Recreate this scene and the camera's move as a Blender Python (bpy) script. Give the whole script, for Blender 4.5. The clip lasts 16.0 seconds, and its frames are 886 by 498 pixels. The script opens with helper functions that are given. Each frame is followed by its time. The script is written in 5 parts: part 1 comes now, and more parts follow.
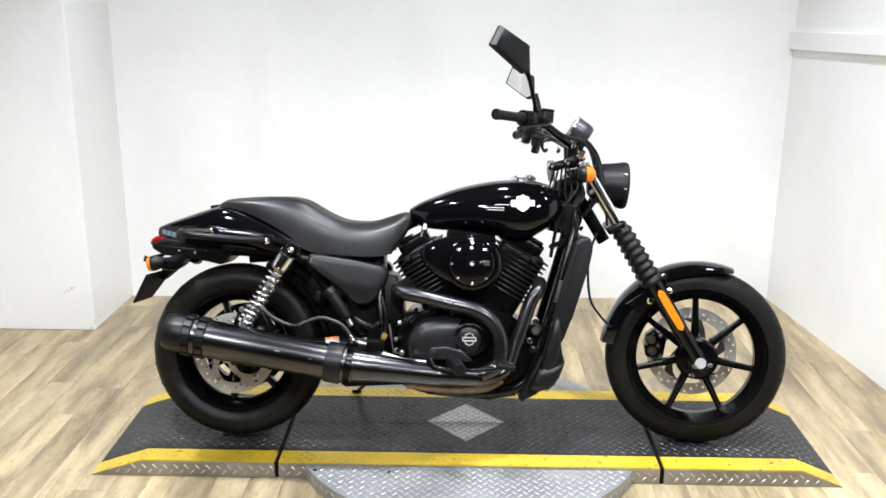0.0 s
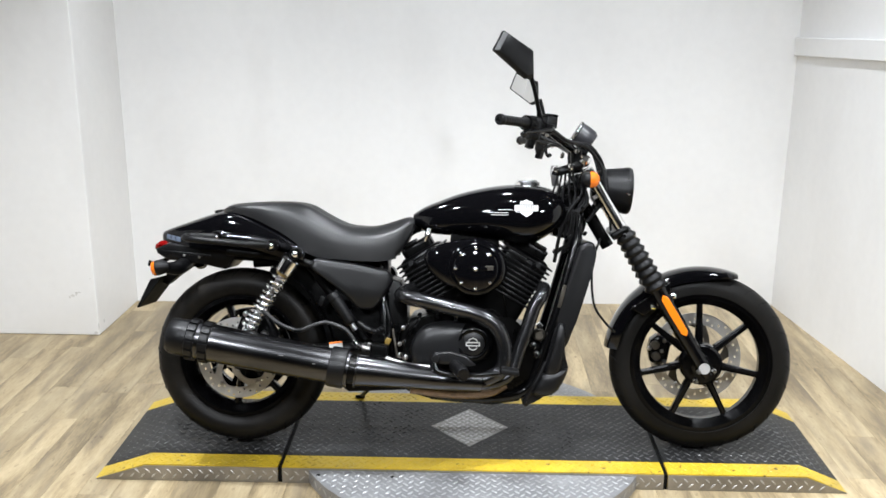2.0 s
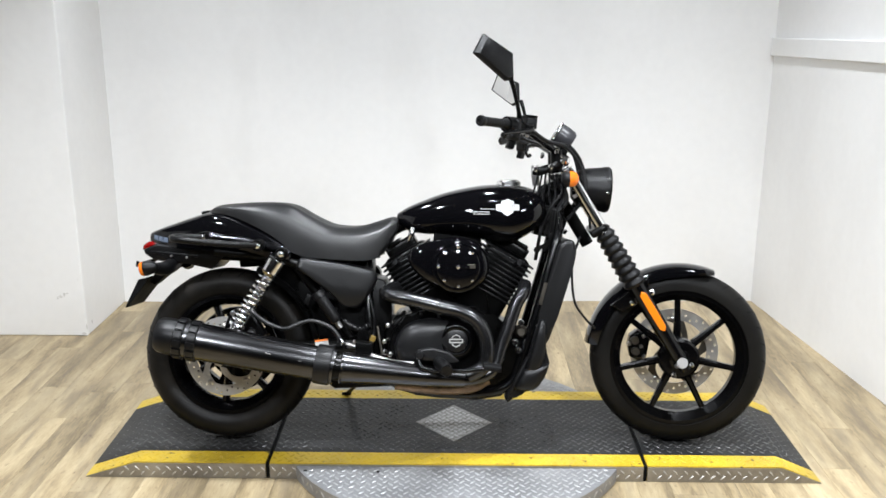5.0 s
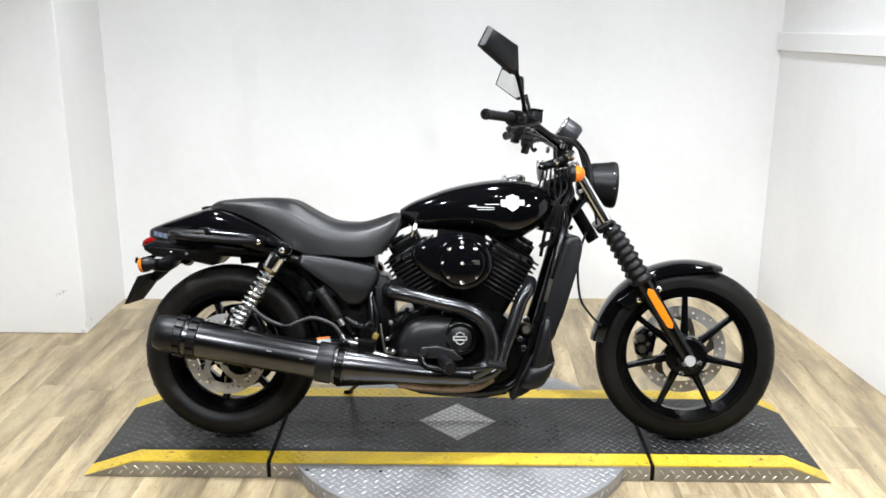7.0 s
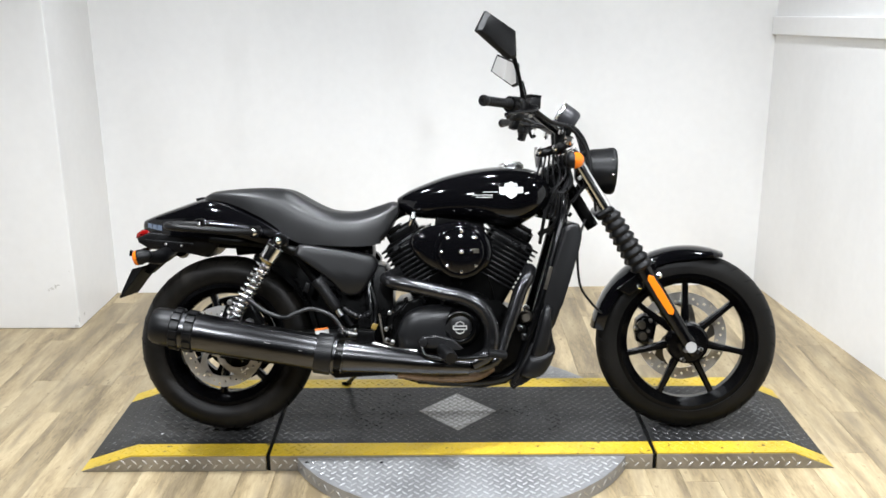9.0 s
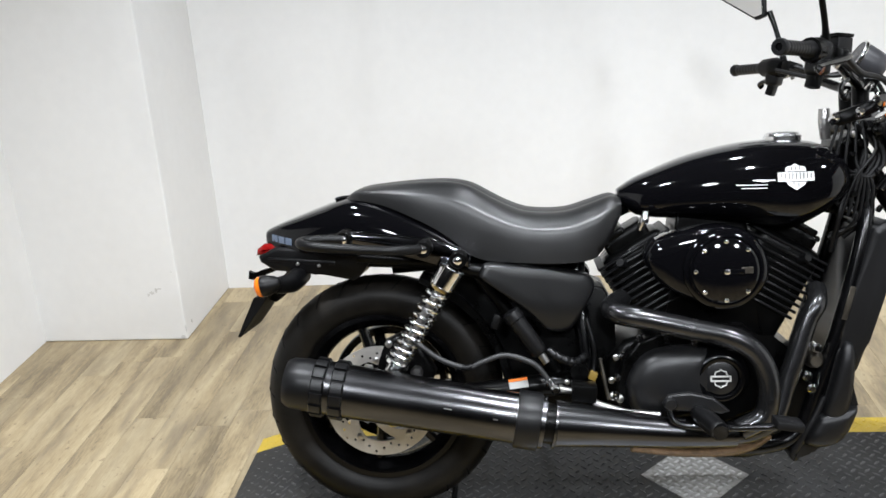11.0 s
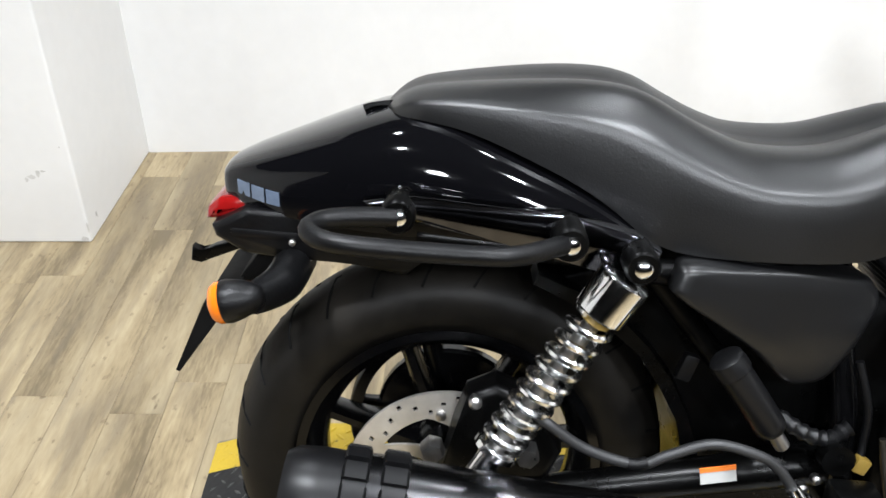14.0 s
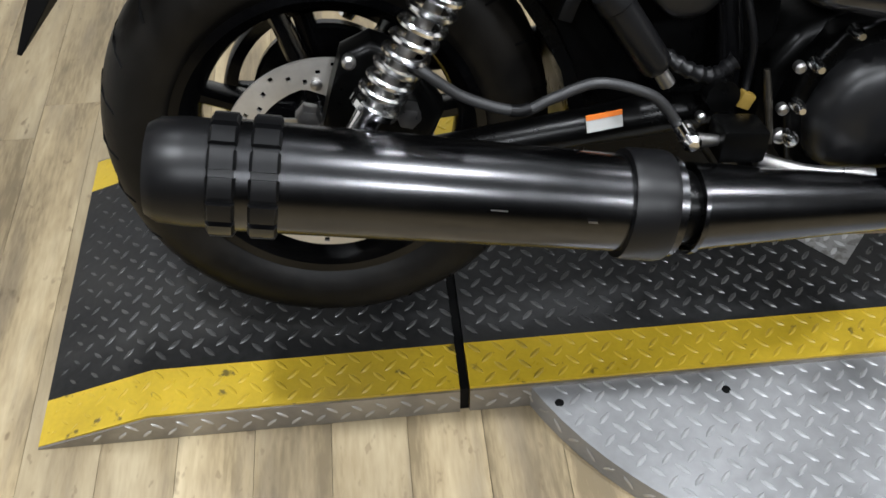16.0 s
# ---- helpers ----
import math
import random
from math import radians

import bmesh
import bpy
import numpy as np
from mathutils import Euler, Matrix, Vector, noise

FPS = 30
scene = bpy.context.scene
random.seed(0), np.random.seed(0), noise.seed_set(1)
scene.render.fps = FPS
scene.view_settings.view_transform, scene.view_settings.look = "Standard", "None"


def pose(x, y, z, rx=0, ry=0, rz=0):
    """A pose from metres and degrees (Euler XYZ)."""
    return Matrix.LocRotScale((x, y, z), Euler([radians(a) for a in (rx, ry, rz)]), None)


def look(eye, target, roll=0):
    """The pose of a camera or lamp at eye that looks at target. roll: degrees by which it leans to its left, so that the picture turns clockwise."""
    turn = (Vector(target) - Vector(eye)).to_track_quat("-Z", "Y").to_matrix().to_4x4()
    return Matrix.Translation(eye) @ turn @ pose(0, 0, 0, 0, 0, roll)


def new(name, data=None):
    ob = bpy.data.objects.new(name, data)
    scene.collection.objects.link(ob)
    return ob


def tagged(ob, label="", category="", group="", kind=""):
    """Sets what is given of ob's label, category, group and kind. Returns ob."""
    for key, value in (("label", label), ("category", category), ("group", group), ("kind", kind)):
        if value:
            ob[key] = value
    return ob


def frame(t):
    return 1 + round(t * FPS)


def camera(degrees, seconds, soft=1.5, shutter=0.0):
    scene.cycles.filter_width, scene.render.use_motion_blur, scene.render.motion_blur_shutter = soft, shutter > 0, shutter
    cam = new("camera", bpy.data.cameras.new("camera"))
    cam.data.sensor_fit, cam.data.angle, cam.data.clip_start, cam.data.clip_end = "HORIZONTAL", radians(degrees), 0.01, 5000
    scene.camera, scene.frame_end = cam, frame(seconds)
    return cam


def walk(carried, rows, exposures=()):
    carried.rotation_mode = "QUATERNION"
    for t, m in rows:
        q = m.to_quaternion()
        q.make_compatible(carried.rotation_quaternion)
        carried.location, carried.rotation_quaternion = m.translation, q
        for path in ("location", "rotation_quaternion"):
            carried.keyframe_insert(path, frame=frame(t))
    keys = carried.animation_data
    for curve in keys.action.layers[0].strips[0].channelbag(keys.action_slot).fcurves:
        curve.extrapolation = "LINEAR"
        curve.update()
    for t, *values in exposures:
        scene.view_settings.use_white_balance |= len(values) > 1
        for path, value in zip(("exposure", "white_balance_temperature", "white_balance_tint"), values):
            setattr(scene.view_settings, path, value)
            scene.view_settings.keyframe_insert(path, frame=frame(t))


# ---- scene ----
# camera and walk
cam = camera(50.4, 16.0, 1.6)
PATH = [
    (0, (0.744, -2.954, 1.537), (0.706, -1.03, 0.991), 0.4),
    (0.5, (0.739, -2.95, 1.537), (0.702, -1.028, 0.983), 0.4),
    (1, (0.745, -2.948, 1.532), (0.705, -1.026, 0.98), 0.2),
    (1.5, (0.744, -2.947, 1.536), (0.704, -1.024, 0.986), 0.3),
    (2, (0.747, -2.958, 1.532), (0.699, -1.031, 1.0), 0.4),
    (2.5, (0.736, -2.968, 1.546), (0.694, -1.042, 1.011), 0.5),
    (3, (0.739, -2.99, 1.547), (0.705, -1.061, 1.023), 0.1),
    (3.5, (0.743, -3.022, 1.545), (0.71, -1.092, 1.021), -0.2),
    (4, (0.744, -3.027, 1.557), (0.72, -1.1, 1.022), -0.2),
    (4.2, (0.765, -3.027, 1.555), (0.74, -1.1, 1.022), 0.0),
    (6.5, (0.751, -2.979, 1.533), (0.732, -1.052, 0.997), 0.3),
    (7, (0.752, -2.973, 1.527), (0.729, -1.046, 0.99), 0.2),
    (7.5, (0.75, -2.972, 1.534), (0.72, -1.045, 1.0), 0.5),
    (8, (0.744, -2.965, 1.531), (0.72, -1.041, 0.988), 0.5),
    (8.2, (0.747, -2.968, 1.519), (0.724, -1.042, 0.98), 0.5),
    (10.3, (0.557, -2.583, 1.504), (0.53, -0.711, 0.8), -3.7),
    (10.5, (0.516, -2.439, 1.483), (0.334, -0.586, 0.752), -4.2),
    (10.7, (0.482, -2.272, 1.491), (0.218, -0.43, 0.759), -4.7),
    (11, (0.389, -2.041, 1.452), (0.188, -0.172, 0.769), -3.7),
    (11.2, (0.322, -1.897, 1.433), (0.192, -0.04, 0.702), -3.2),
    (11.5, (0.271, -1.669, 1.419), (0.172, 0.175, 0.652), -3.8),
    (11.7, (0.256, -1.5, 1.411), (0.104, 0.335, 0.629), -3.5),
    (12, (0.218, -1.291, 1.41), (0.011, 0.522, 0.591), -3.2),
    (12.2, (0.177, -1.177, 1.397), (0.02, 0.631, 0.558), -3.4),
    (12.5, (0.098, -1.043, 1.384), (0.073, 0.762, 0.523), -3.0),
    (12.7, (0.067, -0.992, 1.387), (0.114, 0.807, 0.513), -1.8),
    (13, (0.037, -0.954, 1.389), (0.042, 0.834, 0.492), -2.1),
    (13.2, (0.033, -0.949, 1.38), (0.026, 0.838, 0.481), -2.8),
    (13.5, (0.032, -0.948, 1.348), (0.002, 0.804, 0.385), -2.0),
    (13.7, (0.034, -0.948, 1.322), (-0.005, 0.778, 0.312), -1.5),
    (14, (0.035, -0.95, 1.284), (-0.016, 0.721, 0.186), -0.9),
    (14.2, (0.036, -0.952, 1.258), (0.006, 0.662, 0.077), 0.0),
    (14.5, (0.038, -0.955, 1.225), (0.041, 0.589, -0.046), 1.3),
    (14.7, (0.038, -0.958, 1.202), (0.051, 0.528, -0.136), 1.7),
    (15, (0.04, -0.964, 1.185), (0.08, 0.452, -0.227), 2.4),
    (15.2, (0.043, -0.968, 1.174), (0.068, 0.391, -0.294), 1.5),
    (15.5, (0.046, -0.969, 1.162), (0.069, 0.351, -0.34), 0.6),
    (15.7, (0.052, -0.971, 1.161), (0.096, 0.349, -0.341), 0.2),
    (16, (0.072, -0.972, 1.163), (0.187, 0.35, -0.333), -0.9),
]
EXPOSURES = [(0.0, 0.06), (1.0, -0.02), (1.5, -0.08), (2.0, -0.15), (3.5, -0.2), (4.2, -0.2), (6.5, -0.01), (8.2, -0.03), (10.5, -0.2), (11.5, -0.17), (12.0, -0.08), (13.0, -0.02), (14.0, 0.0), (14.5, -0.15), (15.0, -0.4), (16.0, -0.5)]
walk(cam, [(t, look(eye, target, roll)) for t, eye, target, roll in PATH], EXPOSURES)

# world and lights
world = bpy.data.worlds.new("world")
scene.world = world
world.use_nodes = True
world.node_tree.nodes["Background"].inputs[0].default_value = (0.9, 0.95, 1.0, 1)
world.node_tree.nodes["Background"].inputs[1].default_value = 0.01

CEILING = 2.6
# x, y, tilt towards the bay, turn, watts
SPOTS = [(x, -2.35, 38, turn, 20) for x, turn in ((-0.5, -38), (0.75, 0), (2.0, 12))] + [(x, -0.45, 0, 0, 23) for x in (-0.5, 0.75, 1.95)] + [(x, 0.75, 0, 0, 8) for x in (-0.45, 0.75, 1.8)]


def spot_lamp(x, y, tilt, turn, power):
    data = bpy.data.lights.new("spot_lamp", "AREA")
    data.shape, data.size, data.energy, data.color = "DISK", 0.28 if tilt > 20 else 0.13, power, (0.92, 0.965, 1.025)
    data.spread = radians(125)
    ob = new("spot_lamp", data)
    ob.matrix_world = pose(x, y, CEILING - 0.17, tilt, 0, turn) @ pose(0, 0, -0.075)
    return ob


for spec in SPOTS:
    spot_lamp(*spec)


# materials
def material(name, base, rough=0.5, metal=0.0, var=0.15, scale=12.0, fine=120.0, bump=0.0, coat=0.0, rvar=0.1, spec=0.5, stretch=(1, 1, 1), tint=None):
    """A surface with colour variation at two scales, uneven gloss and fine relief."""
    m = bpy.data.materials.new(name)
    m.use_nodes = True
    t, n = m.node_tree, m.node_tree.nodes
    p = n["Principled BSDF"]
    p.inputs["Metallic"].default_value = metal
    p.inputs["Coat Weight"].default_value = coat
    p.inputs["Coat Roughness"].default_value = 0.04
    p.inputs["Specular IOR Level"].default_value = spec
    co, mp = n.new("ShaderNodeTexCoord"), n.new("ShaderNodeMapping")
    mp.inputs["Scale"].default_value = stretch
    t.links.new(co.outputs["Object"], mp.inputs["Vector"])
    a, b = n.new("ShaderNodeTexNoise"), n.new("ShaderNodeTexNoise")
    for node, sc, det in ((a, scale, 5), (b, fine, 3)):
        node.inputs["Scale"].default_value, node.inputs["Detail"].default_value = sc, det
        t.links.new(mp.outputs["Vector"], node.inputs["Vector"])
    add = n.new("ShaderNodeMath")
    add.operation = "MULTIPLY_ADD"
    add.inputs[1].default_value = 0.35
    t.links.new(b.outputs["Fac"], add.inputs[0])
    t.links.new(a.outputs["Fac"], add.inputs[2])
    ramp = n.new("ShaderNodeValToRGB")
    ramp.color_ramp.elements[0].position, ramp.color_ramp.elements[1].position = 0.4, 0.95
    dark = [c * (1 - var) for c in base]
    light = [min(1, c * (1 + var)) for c in (tint or base)]
    ramp.color_ramp.elements[0].color, ramp.color_ramp.elements[1].color = (*dark, 1), (*light, 1)
    t.links.new(add.outputs[0], ramp.inputs[0])
    t.links.new(ramp.outputs[0], p.inputs["Base Color"])
    rr = n.new("ShaderNodeMapRange")
    rr.inputs[1].default_value, rr.inputs[2].default_value = 0.3, 1.0
    rr.inputs[3].default_value, rr.inputs[4].default_value = max(0.02, rough - rvar), min(1, rough + rvar)
    t.links.new(add.outputs[0], rr.inputs[0])
    t.links.new(rr.outputs[0], p.inputs["Roughness"])
    if bump:
        bp = n.new("ShaderNodeBump")
        bp.inputs["Strength"].default_value, bp.inputs["Distance"].default_value = bump, 0.002
        t.links.new(b.outputs["Fac"], bp.inputs["Height"])
        t.links.new(bp.outputs[0], p.inputs["Normal"])
    return m


def mix(m, fac, dark):
    """Lays a second colour over the base colour where fac is high."""
    t, n = m.node_tree, m.node_tree.nodes
    p = n["Principled BSDF"]
    old = p.inputs["Base Color"].links[0].from_socket
    k = n.new("ShaderNodeMix")
    k.data_type = "RGBA"
    k.inputs["B"].default_value = (*dark, 1)
    t.links.new(fac, k.inputs["Factor"])
    t.links.new(old, k.inputs["A"])
    t.links.new(k.outputs["Result"], p.inputs["Base Color"])


def patches(m, scale, low, high, top=1.0, stretch=(1, 1, 1), detail=4.0, shift=None):
    """A mask of uneven patches."""
    t, n = m.node_tree, m.node_tree.nodes
    co, mp, no, rg = n.new("ShaderNodeTexCoord"), n.new("ShaderNodeMapping"), n.new("ShaderNodeTexNoise"), n.new("ShaderNodeMapRange")
    mp.inputs["Scale"].default_value = stretch
    no.inputs["Scale"].default_value, no.inputs["Detail"].default_value = scale, detail
    rg.inputs[1].default_value, rg.inputs[2].default_value, rg.inputs[4].default_value = low, high, top
    t.links.new(co.outputs["Object"], mp.inputs["Vector"])
    t.links.new(mp.outputs["Vector"], no.inputs["Vector"])
    t.links.new(no.outputs["Fac"], rg.inputs[0])
    if shift:
        t.links.new(shift, mp.inputs["Location"])
    return rg.outputs[0]


def worn_yellow():
    m = material("yellow safety paint", (0.56, 0.385, 0.026), 0.36, 0, 0.2, 9, 130, 0.15, rvar=0.15)
    mix(m, patches(m, 40, 0.655, 0.71, 0.8), (0.035, 0.03, 0.018))
    mix(m, patches(m, 3.5, 0.5, 0.75, 0.35), (0.16, 0.12, 0.03))
    return m


def plank_material():
    m = material("vinyl plank", (0.36, 0.27, 0.165), 0.42, 0, 0.25, 3.2, 40, 0.15, stretch=(4.2, 0.62, 1))
    n, t = m.node_tree.nodes, m.node_tree
    p = n["Principled BSDF"]
    info, hsv = n.new("ShaderNodeObjectInfo"), n.new("ShaderNodeHueSaturation")
    ramp = next(k for k in n if k.type == "VALTORGB")
    e = ramp.color_ramp.elements
    e[0].position, e[1].position = 0.5, 0.88
    e[0].color, e[1].color = (0.2, 0.152, 0.086, 1), (0.5, 0.406, 0.252, 1)
    k = e.new(0.66)
    k.color = (0.37, 0.287, 0.166, 1)
    value = n.new("ShaderNodeMapRange")
    value.inputs[3].default_value, value.inputs[4].default_value = 0.76, 1.12
    t.links.new(info.outputs["Random"], value.inputs[0])
    t.links.new(value.outputs[0], hsv.inputs["Value"])
    t.links.new(ramp.outputs[0], hsv.inputs["Color"])
    t.links.new(hsv.outputs[0], p.inputs["Base Color"])
    mp = next(k for k in n if k.type == "MAPPING")
    shift, mul = n.new("ShaderNodeCombineXYZ"), n.new("ShaderNodeMath")
    mul.operation = "MULTIPLY"
    mul.inputs[1].default_value = 57.0
    t.links.new(info.outputs["Random"], mul.inputs[0])
    for k in range(3):
        t.links.new(mul.outputs[0], shift.inputs[k])
    t.links.new(shift.outputs[0], mp.inputs["Location"])
    mix(m, patches(m, 8, 0.5, 0.68, 0.45, (2.6, 0.42, 1), 6, shift.outputs[0]), (0.18, 0.142, 0.092))
    mix(m, patches(m, 5, 0.54, 0.68, 0.5, (4.0, 0.6, 1), 7, shift.outputs[0]), (0.145, 0.116, 0.082))
    mix(m, patches(m, 48, 0.66, 0.72, 0.4, (1.3, 0.7, 1), 2, shift.outputs[0]), (0.13, 0.09, 0.05))
    mix(m, patches(m, 17, 0.7, 0.76, 0.7, (1.6, 0.9, 1), 3, shift.outputs[0]), (0.11, 0.075, 0.04))
    return m


def glass_material(name, colour, rough=0.05, trans=1.0):
    m = bpy.data.materials.new(name)
    m.use_nodes = True
    p = m.node_tree.nodes["Principled BSDF"]
    p.inputs["Base Color"].default_value = (*colour, 1)
    p.inputs["Roughness"].default_value, p.inputs["Transmission Weight"].default_value = rough, trans
    return m


WALL = material("white wall paint", (0.83, 0.825, 0.815), 0.6, 0, 0.045, 1.1, 25, 0.1, spec=0.3)
mix(WALL, patches(WALL, 2.6, 0.52, 0.72, 0.2, (1, 1, 0.35)), (0.62, 0.605, 0.585))
CEIL = material("unseen dark ceiling", (0.06, 0.06, 0.062), 0.8, 0, 0.1, 2, 40, 0.1)
DARK = material("unseen dark wall", (0.05, 0.05, 0.052), 0.7, 0, 0.1, 2, 40, 0.1)
LAMP = material("white lamp metal", (0.7, 0.7, 0.68), 0.5, 0, 0.05)
PLANK = plank_material()
JOINT = material("floor joint", (0.24, 0.19, 0.125), 0.7)
DECK = material("black tread plate", (0.004, 0.004, 0.0044), 0.4, 0.0, 0.5, 2.2, 90, 0.25, rvar=0.15, spec=0.2, tint=(0.025, 0.025, 0.025))
mix(DECK, patches(DECK, 3.2, 0.5, 0.66, 0.75, (0.8, 1.6, 1), 5), (0.04, 0.039, 0.037))
# Worn lugs; some of the paler tone stands in for their sparkle.
DECK_LUG = material("worn black tread lugs with sparkle", (0.03, 0.03, 0.031), 0.32, 0.4, 0.5, 5, 60, 0.1, rvar=0.12, tint=(0.09, 0.09, 0.089))
GREY = material("satin grey casting", (0.0075, 0.0075, 0.008), 0.34, 0.0, 0.15, 8, 160, 0.05, rvar=0.06, spec=0.38)
PALE = material("bright worn plate", (0.5, 0.5, 0.5), 0.45, 0.5, 0.25, 12, 90, 0.15, rvar=0.15)
YELLOW = worn_yellow()
YELLOW_LUG = worn_yellow()
mix(YELLOW_LUG, patches(YELLOW_LUG, 2.4, 0.58, 0.68, 0.5), (0.09, 0.07, 0.025))
WORN = material("grimy bare plate", (0.3, 0.295, 0.285), 0.45, 0.4, 0.3, 9, 90, 0.2, rvar=0.15)
mix(WORN, patches(WORN, 70, 0.5, 0.62, 0.6), (0.09, 0.08, 0.065))
SILVER = material("bright tread plate", (0.31, 0.312, 0.316), 0.42, 0.55, 0.25, 4, 70, 0.1, rvar=0.16)
SKIRT = material("tarnished tread plate", (0.3, 0.28, 0.25), 0.42, 0.75, 0.35, 7, 60, 0.15, rvar=0.14)
SILVER_LUG = material("pale tread plate lugs", (0.41, 0.413, 0.418), 0.38, 0.5, 0.25, 6, 70, 0.1, rvar=0.14)
SKIRT_LUG = material("bright tread lugs", (0.46, 0.445, 0.42), 0.34, 0.6, 0.2, 9, 60, 0.1, rvar=0.12)
POD = material("slate grey housing", (0.028, 0.028, 0.031), 0.34, 0.0, 0.1, 9, 160, 0.05, rvar=0.05, spec=0.5)
GAP = material("matt black fill", (0.003, 0.003, 0.003), 0.7, spec=0.1)
GLOSS = material("gloss black paint", (0.002, 0.002, 0.0025), 0.07, 0, 0.1, 3, 60, 0.0, 0.4, rvar=0.025, spec=0.1)
BLACK_CHROME = material("polished black metal", (0.08, 0.08, 0.088), 0.1, 1.0, 0.15, 9, 80, 0.0, rvar=0.04)
SATIN = material("satin black paint", (0.0013, 0.0013, 0.0015), 0.2, 0, 0.2, 14, 140, 0.05, rvar=0.06, spec=0.3)
FLAT = material("flat black metal", (0.001, 0.001, 0.001), 0.3, 0, 0.3, 14, 140, 0.1, rvar=0.1, spec=0.14)
DENIM = material("dark grey satin paint", (0.0036, 0.0036, 0.004), 0.38, 0, 0.12, 6, 160, 0.05, rvar=0.05, spec=0.3)
CHARCOAL = material("charcoal satin paint", (0.005, 0.005, 0.0053), 0.34, 0, 0.1, 6, 160, 0.05, rvar=0.04, spec=0.43)
PLASTIC = material("dark grey plastic", (0.0022, 0.0022, 0.0025), 0.38, 0, 0.15, 20, 300, 0.2, rvar=0.08, spec=0.25)
VINYL = material("black seat vinyl", (0.002, 0.002, 0.0022), 0.37, 0, 0.15, 9, 500, 0.14, rvar=0.05, spec=0.68)
RUBBER = material("tyre rubber", (0.0014, 0.0013, 0.0012), 0.5, 0, 0.3, 5, 80, 0.25, rvar=0.12, spec=0.16, tint=(0.005, 0.0045, 0.0038))
mix(RUBBER, patches(RUBBER, 7, 0.52, 0.75, 0.3, (1, 0.5, 1)), (0.012, 0.011, 0.009))
DUSTY = material("dusty tyre rubber", (0.002, 0.0018, 0.0016), 0.45, 0, 0.3, 4, 80, 0.2, rvar=0.12, spec=0.16, tint=(0.006, 0.0053, 0.0044))
mix(DUSTY, patches(DUSTY, 6, 0.48, 0.68, 0.45, (1, 0.5, 1)), (0.03, 0.026, 0.021))
BOOT = material("rubber boot", (0.0025, 0.0025, 0.0028), 0.45, 0, 0.2, 20, 150, 0.1, spec=0.25)
CHROME = material("chrome", (0.78, 0.78, 0.78), 0.12, 1, 0.05, 20, 120, 0.0, rvar=0.05)
BRIGHT = material("polished spring steel", (0.85, 0.85, 0.85), 0.2, 1, 0.05, 20, 120, 0.0, rvar=0.05)
HOSE = material("grey rubber hose", (0.018, 0.018, 0.0185), 0.45, 0, 0.2, 20, 150, 0.1)
STEEL = material("brushed steel", (0.42, 0.41, 0.4), 0.32, 1, 0.15, 20, 160, 0.05)
ROTOR = material("brake disc steel", (0.62, 0.6, 0.57), 0.38, 0.8, 0.15, 18, 160, 0.05)
PIPE = material("black exhaust coating", (0.075, 0.075, 0.078), 0.23, 1.0, 0.2, 5, 60, 0.0, rvar=0.04)
HEADER = material("heat-dulled black pipe", (0.056, 0.056, 0.058), 0.24, 0.9, 0.2, 8, 60, 0.0, rvar=0.06)
PIPE_BARE = material("heat stained steel", (0.1, 0.075, 0.055), 0.45, 0.8, 0.6, 12, 90, 0.1, tint=(0.17, 0.115, 0.075))
AMBER = glass_material("amber lens", (0.8, 0.19, 0.01), 0.12, 0.15)
RED = glass_material("red lens", (0.25, 0.006, 0.006), 0.1, 0.2)
ORANGE = material("orange reflector", (0.8, 0.2, 0.008), 0.25, 0, 0.06, 200, 400, 0.1, rvar=0.03)
GLASS = glass_material("clear lens", (0.95, 0.95, 0.95), 0.02, 1.0)
MIRROR = material("mirror glass", (0.9, 0.9, 0.9), 0.02, 1, 0.01, 2, 20, 0, rvar=0.0)
WHITE = material("white print", (0.5, 0.5, 0.48), 0.5, 0, 0.05)
BADGE = material("silver badge", (0.72, 0.71, 0.7), 0.4, 0.1, 0.15, 60, 200)
# Pale blue colour that stands in for a reflection on the tail fender.
BLUE_REFLECTION = material("pale blue painted reflection", (0.09, 0.115, 0.16), 0.15, 0.0, 0.15, 60, 200, 0.0, rvar=0.04)
TAG = material("orange print", (0.8, 0.2, 0.03), 0.5, 0, 0.05)
BRASS = material("yellow plug", (0.2, 0.13, 0.025), 0.4, 0, 0.15)
DULL = material("dull band steel", (0.11, 0.1, 0.085), 0.42, 1, 0.2, 20, 160, 0.05)
SCUFF = material("grey scuff", (0.63, 0.62, 0.6), 0.7, 0, 0.2, 40, 200)
GLOW = bpy.data.materials.new("lamp diffuser")
GLOW.use_nodes = True
GLOW.node_tree.nodes["Principled BSDF"].inputs["Emission Color"].default_value = (0.9, 0.97, 1.0, 1)
GLOW.node_tree.nodes["Principled BSDF"].inputs["Emission Strength"].default_value = 6.0


# mesh builders
def part(name, bm, mat, parent=None, label="", smooth=38, bevel=0.0):
    """Links a bmesh as one mesh object, under a thing or a part."""
    bmesh.ops.remove_doubles(bm, verts=bm.verts, dist=1e-5)
    bmesh.ops.recalc_face_normals(bm, faces=bm.faces)
    me = bpy.data.meshes.new(name)
    bm.to_mesh(me)
    bm.free()
    me.materials.append(mat)
    if smooth:
        me.shade_smooth()
        me.set_sharp_from_angle(angle=radians(smooth))
    ob = new(name, me)
    if parent:
        ob.parent = parent
    if label:
        ob["label"] = label
    if bevel:
        mod = ob.modifiers.new("bevel", "BEVEL")
        mod.width, mod.segments, mod.limit_method, mod.angle_limit = bevel, 3, "ANGLE", radians(40)
    return ob


